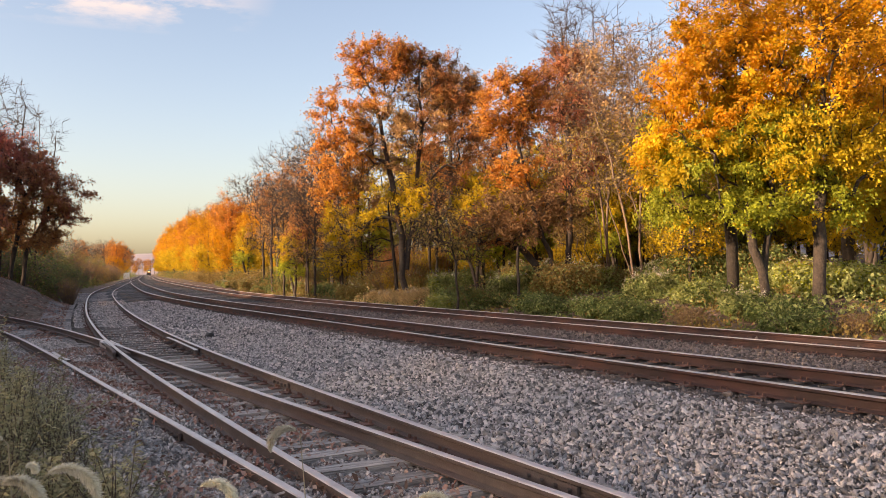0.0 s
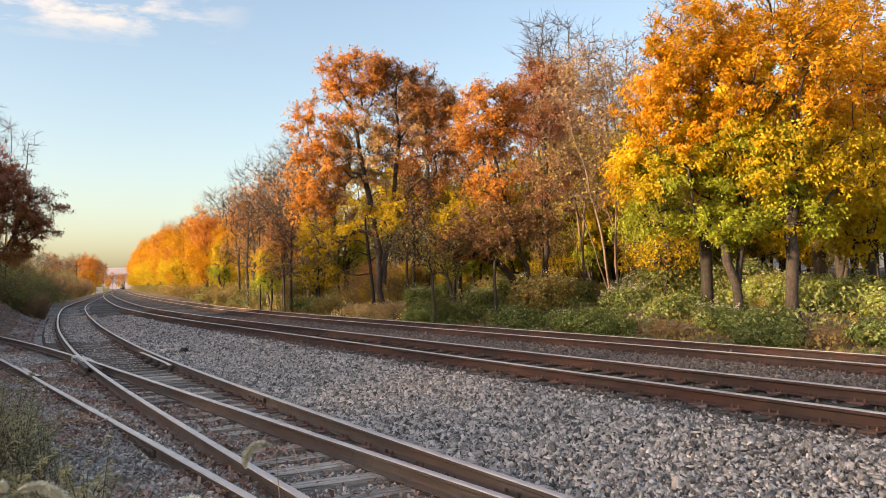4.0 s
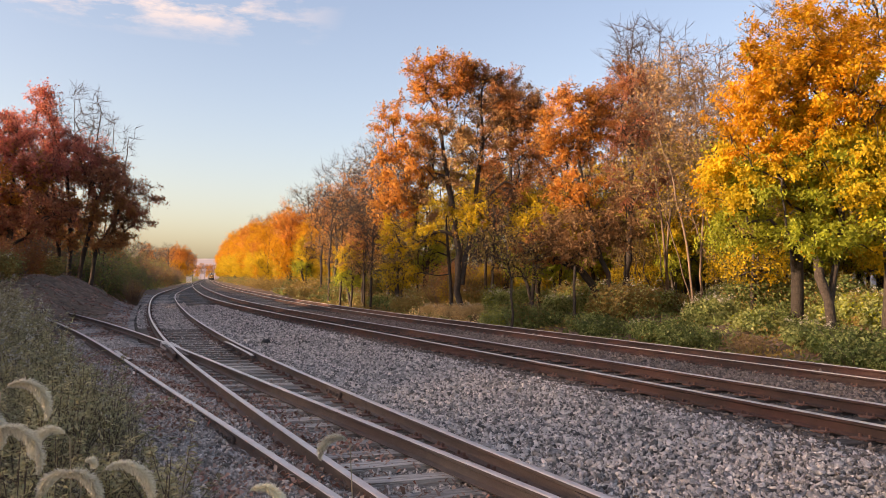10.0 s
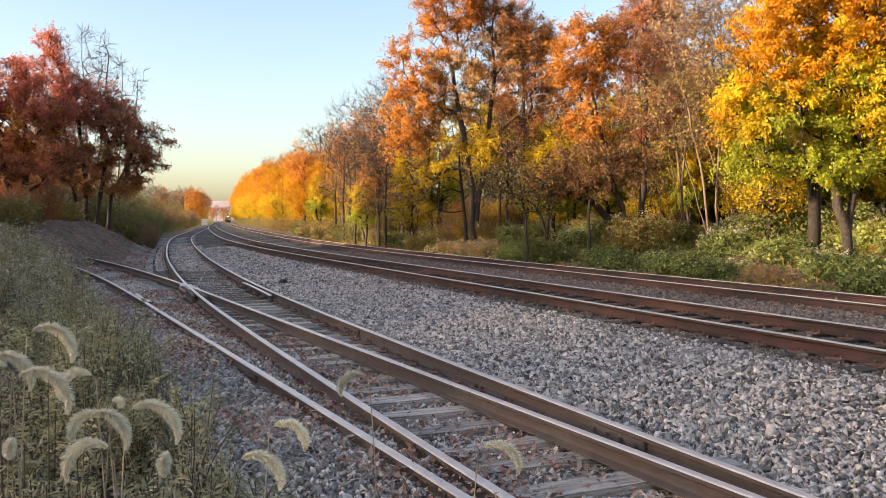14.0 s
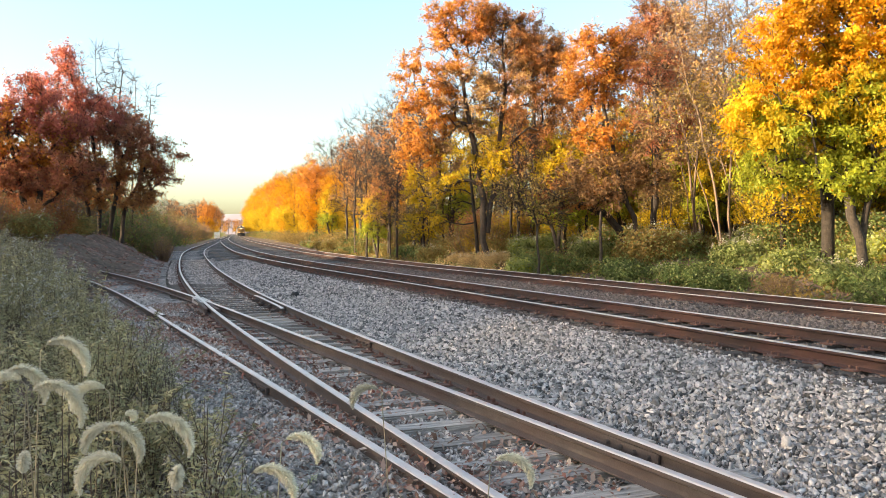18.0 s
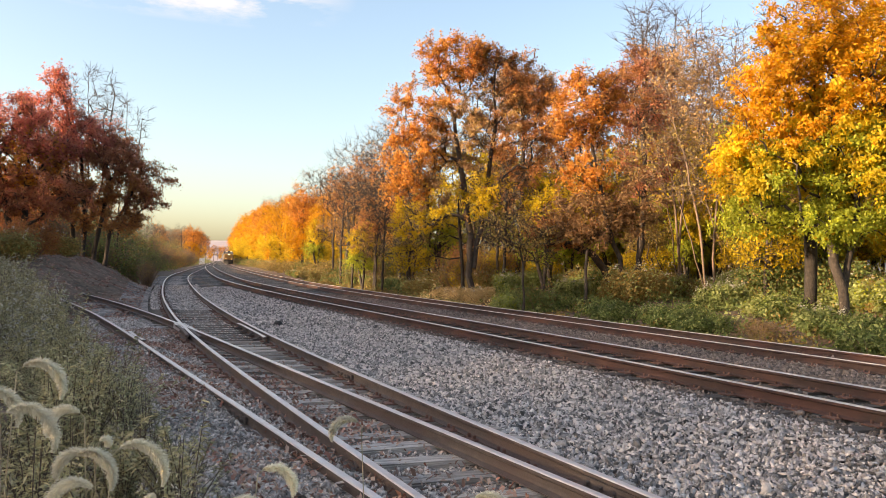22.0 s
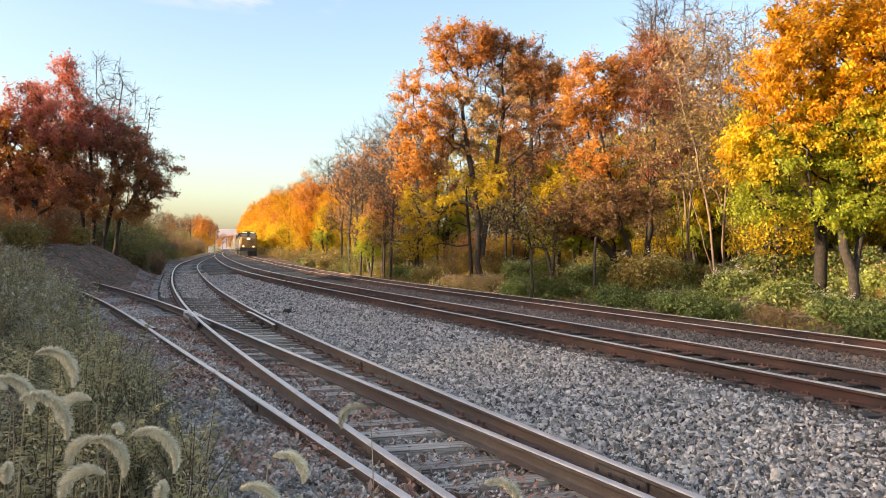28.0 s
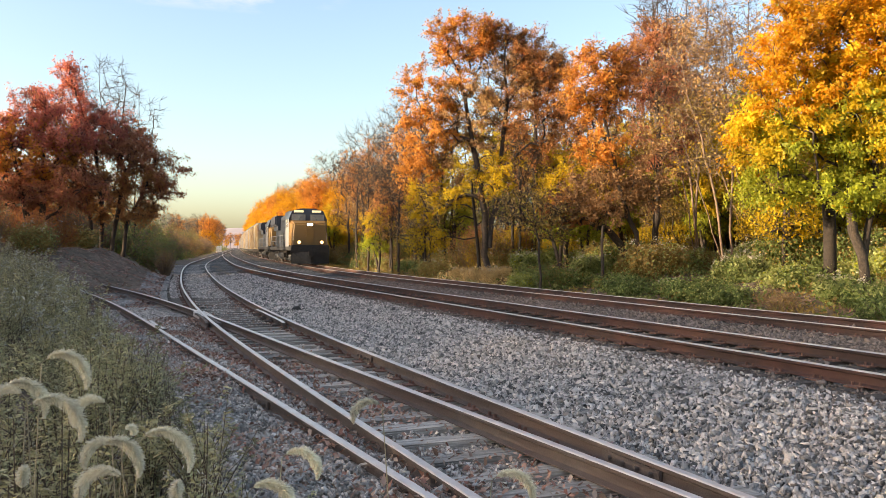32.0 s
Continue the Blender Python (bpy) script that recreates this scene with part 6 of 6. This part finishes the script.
        for z in (0.35, 0.65, 0.95):
            part_of("step", t, M_BLACK, lambda bm: box(bm, sx * 1.35 - 0.18, sx * 1.35 + 0.18, 10.05, 10.55, z, z + 0.05))

        def rail(bm):
            for y in np.arange(-9.6, 6.6, 1.6):
                rod(bm, (sx * 1.46, y, 1.5), (sx * 1.46, y, 2.5), 0.022, 5)
            rod(bm, (sx * 1.46, -9.6, 2.5), (sx * 1.46, 6.4, 2.5), 0.022, 5)
            rod(bm, (sx * 1.46, -9.6, 2.0), (sx * 1.46, 6.4, 2.0), 0.016, 5)
            rod(bm, (sx * 1.35, 10.7, 1.6), (sx * 1.35, 10.7, 2.6), 0.022, 5)
        part_of("handrail", t, M_GREYPAINT, rail, "thin pale handrail")
    h = part_of("headlight", t, M_BLACK, lambda bm: box(bm, -0.30, 0.30, 10.30, 10.50, 3.12, 3.44, 0.05), "twin headlight housing")
    for sx in (-1, 1):
        part_of("lens", h, G_HEAD if lit else M_CABGLASS, lambda bm: rod(bm, (sx * 0.12, 10.50, 3.28), (sx * 0.12, 10.52, 3.28), 0.11, 14), "shining twin headlight")
    part_of("hood", t, M_NAVY, lambda bm: box(bm, -0.95, 0.95, -9.9, 6.5, 1.5, 4.05, 0.1), "long dark blue hood")
    part_of("brake_hatch", t, M_NAVY, lambda bm: box(bm, -1.25, 1.25, 2.6, 6.3, 3.5, 4.55, 0.12))
    part_of("exhaust_hatch", t, M_NAVY, lambda bm: box(bm, -1.1, 1.1, -2.6, 1.2, 3.8, 4.35, 0.1))
    part_of("radiator", t, M_NAVY, lambda bm: [box(bm, -1.5, 1.5, -9.8, -4.6, 3.55, 4.55, 0.14), box(bm, -1.2, 1.2, -9.7, -4.8, 3.1, 3.6, 0.05)])
    for sx in (-1, 1):
        for k in range(8):
            part_of("hood_door", t, M_NAVY, lambda bm: box(bm, sx * 0.97 - 0.02, sx * 0.97 + 0.02, -4.2 + k * 1.3, -3.05 + k * 1.3, 1.7, 3.4, 0.01))
    part_of("horn", t, M_BLACK, lambda bm: [rod(bm, (x_, 4.9, 4.62), (x_, 5.4, 4.62), 0.04, 8, 0.09) for x_ in (-0.2, 0, 0.2)])
    return t


def boxcar(label, paint):
    t = thing("freight_car", label, "freight car", group="train")
    part_of("underframe", t, M_BLACK, lambda bm: [box(bm, -1.35, 1.35, -8.3, 8.3, 0.85, 1.15, 0.02), box(bm, -0.2, 0.2, -9.1, 9.1, 0.75, 1.05, 0.03)])
    part_of("body", t, paint, lambda bm: box(bm, -1.48, 1.48, -8.3, 8.3, 1.15, 4.55, 0.04))
    part_of("roof", t, M_GREYPAINT, lambda bm: [box(bm, -1.52, 1.52, -8.35, 8.35, 4.55, 4.70, 0.05)] + [box(bm, -1.5, 1.5, y - 0.05, y + 0.05, 4.70, 4.75, 0.01) for y in np.arange(-8, 8.1, 1.0)])
    for sx in (-1, 1):
        for k in range(16):
            y = -7.9 + k * 1.053
            if abs(y) > 1.7:
                part_of("rib", t, paint, lambda bm: box(bm, sx * 1.52 - 0.035, sx * 1.52 + 0.035, y - 0.05, y + 0.05, 1.2, 4.5, 0.01))
        d = part_of("door", t, paint, lambda bm: box(bm, sx * 1.53 - 0.04, sx * 1.53 + 0.04, -1.5, 1.5, 1.25, 4.4, 0.02))
        for y in (-0.5, 0.5):
            part_of("door_bar", d, M_GREYPAINT, lambda bm: rod(bm, (sx * 1.59, y, 1.3), (sx * 1.59, y, 4.3), 0.03, 6))
        part_of("ladder", t, M_GREYPAINT, lambda bm: [rod(bm, (sx * 1.55, 7.6, z), (sx * 1.55, 8.15, z), 0.015, 5) for z in np.arange(1.4, 4.4, 0.4)])
    bogie(t, 6.1, 2, "dark four-wheel truck")
    bogie(t, -6.1, 2, "dark four-wheel truck")
    return t


M_TANCAR = material("tan_car_paint", (0.50, 0.40, 0.24), 0.6, second=(0.36, 0.28, 0.18), scale=1.5, bump=0.1, big=(0.28, 0.19, 0.12), big_scale=0.8)
M_GREYCAR = material("pale_car_paint", (0.46, 0.44, 0.41), 0.6, second=(0.34, 0.32, 0.29), scale=1.5, bump=0.1, big=(0.26, 0.2, 0.16), big_scale=0.8)
M_REDCAR = material("oxide_car_paint", (0.16, 0.06, 0.04), 0.7, second=(0.11, 0.05, 0.04), scale=1.5, bump=0.1)
loco = locomotive("freight locomotive with gold nose, dark hood and shining headlights", True)
loco_b = locomotive("second dark blue locomotive coupled behind the first", False)
first_cars = [boxcar("tan ribbed boxcar with dusty sides", M_TANCAR), boxcar("pale grey ribbed boxcar with dusty sides", M_GREYCAR), boxcar("oxide-red ribbed boxcar with rusty sides", M_REDCAR)]
cars = []
for k in range(16):
    j = (0, 0, 1, 0, 1, 1, 0, 2, 0, 1)[k % 10]
    cars.append(first_cars[j] if first_cars[j] not in cars else copy_thing(first_cars[j], Matrix()))

# ---- ties, plates and single stones ----
fixed_parts(LINE_S, track_s, RAIL_H - SIDING_H, -6.0, 9.5, 0.53, M_TIE, 2.15, (-GAUGE, GAUGE), 0.15, seed=6)
fixed_parts(LINE_S, track_s, RAIL_H - SIDING_H - 0.02, 9.5, 42.0, 0.55, M_TIE_MID, 2.6, (-GAUGE, GAUGE), seed=7)
fixed_parts(LINE_A, track_a, Z_MAIN, -6.0, 46.0, 0.53, M_TIE_DARK, 2.6, seed=9)
fixed_parts(LINE_B, track_b, Z_B, -4.0, 50.0, 0.53, M_TIE_DARK, 2.6, seed=10)

bed_near = thing("loose_ballast", "single crushed grey stones lying loose on the ballast", "ballast", kind="structure")
rs = np.random.RandomState(70)
stone_meshes = [mesh_of("stone", v * 0.029, SHAPE_F, M_STONE_ONE) for v in SHAPES]
made = 0
while made < 300:
    x, y = rs.uniform(NEAR[0][0], NEAR[1][0]), rs.uniform(NEAR[0][1], NEAR[1][1])
    if skip_main(np.array([x]), np.array([y]))[0] and not in_near(x, y):
        continue
    child("stone", stone_meshes[rs.randint(14)], bed_near, m=pose(*place(x, y, 0.02 + rs.uniform(-0.01, 0.025)), *rs.uniform(0, 360, 3)) @ Matrix.Scale(float(np.exp(rs.normal(0.1, 0.25))), 4))
    made += 1
stones("ballast_stones", "loose crushed grey ballast stones between the tracks", LINE_A, -4.6, -0.85, -6, 2, 1200, 0.0265, M_STONE, 71, 0.012, lambda x, y: ~in_near(x, y))


# ---- what moves ----
def on_line(s, length):
    """The pose of a vehicle whose middle is at s and which faces the near end."""
    xa, ya, _ = LINE_B.at(s - length * 0.33)
    xb, yb, _ = LINE_B.at(s + length * 0.33)
    ang = math.degrees(math.atan2(ya - yb, xa - xb)) - 90
    return pose(float(xa + xb) / 2, float(ya + yb) / 2, Z_B, 0, 0, ang)


def motions():
    speed, front = 21.5, 0.0
    ss = np.arange(30, 120, 0.05)
    bx, by, _ = LINE_B.at(ss)
    front = float(np.interp(64.3, np.hypot(bx, by), ss))  # the leading coupler at the end
    back = front + 11.3
    for thing_, length, gap in [(loco, 22.3, 0)] + [(loco_b, 22.3, 0)] + [(c, 18.2, 0) for c in cars]:
        if thing_ is loco:
            mid = back
        else:
            mid = back + length / 2 + 0.3
        rows = [(t, on_line(mid + speed * (32 - t), length)) for t in np.arange(0, 32.01, 1.0)]
        walk(thing_, rows)
        back = mid + length / 2 + 0.3


motions()
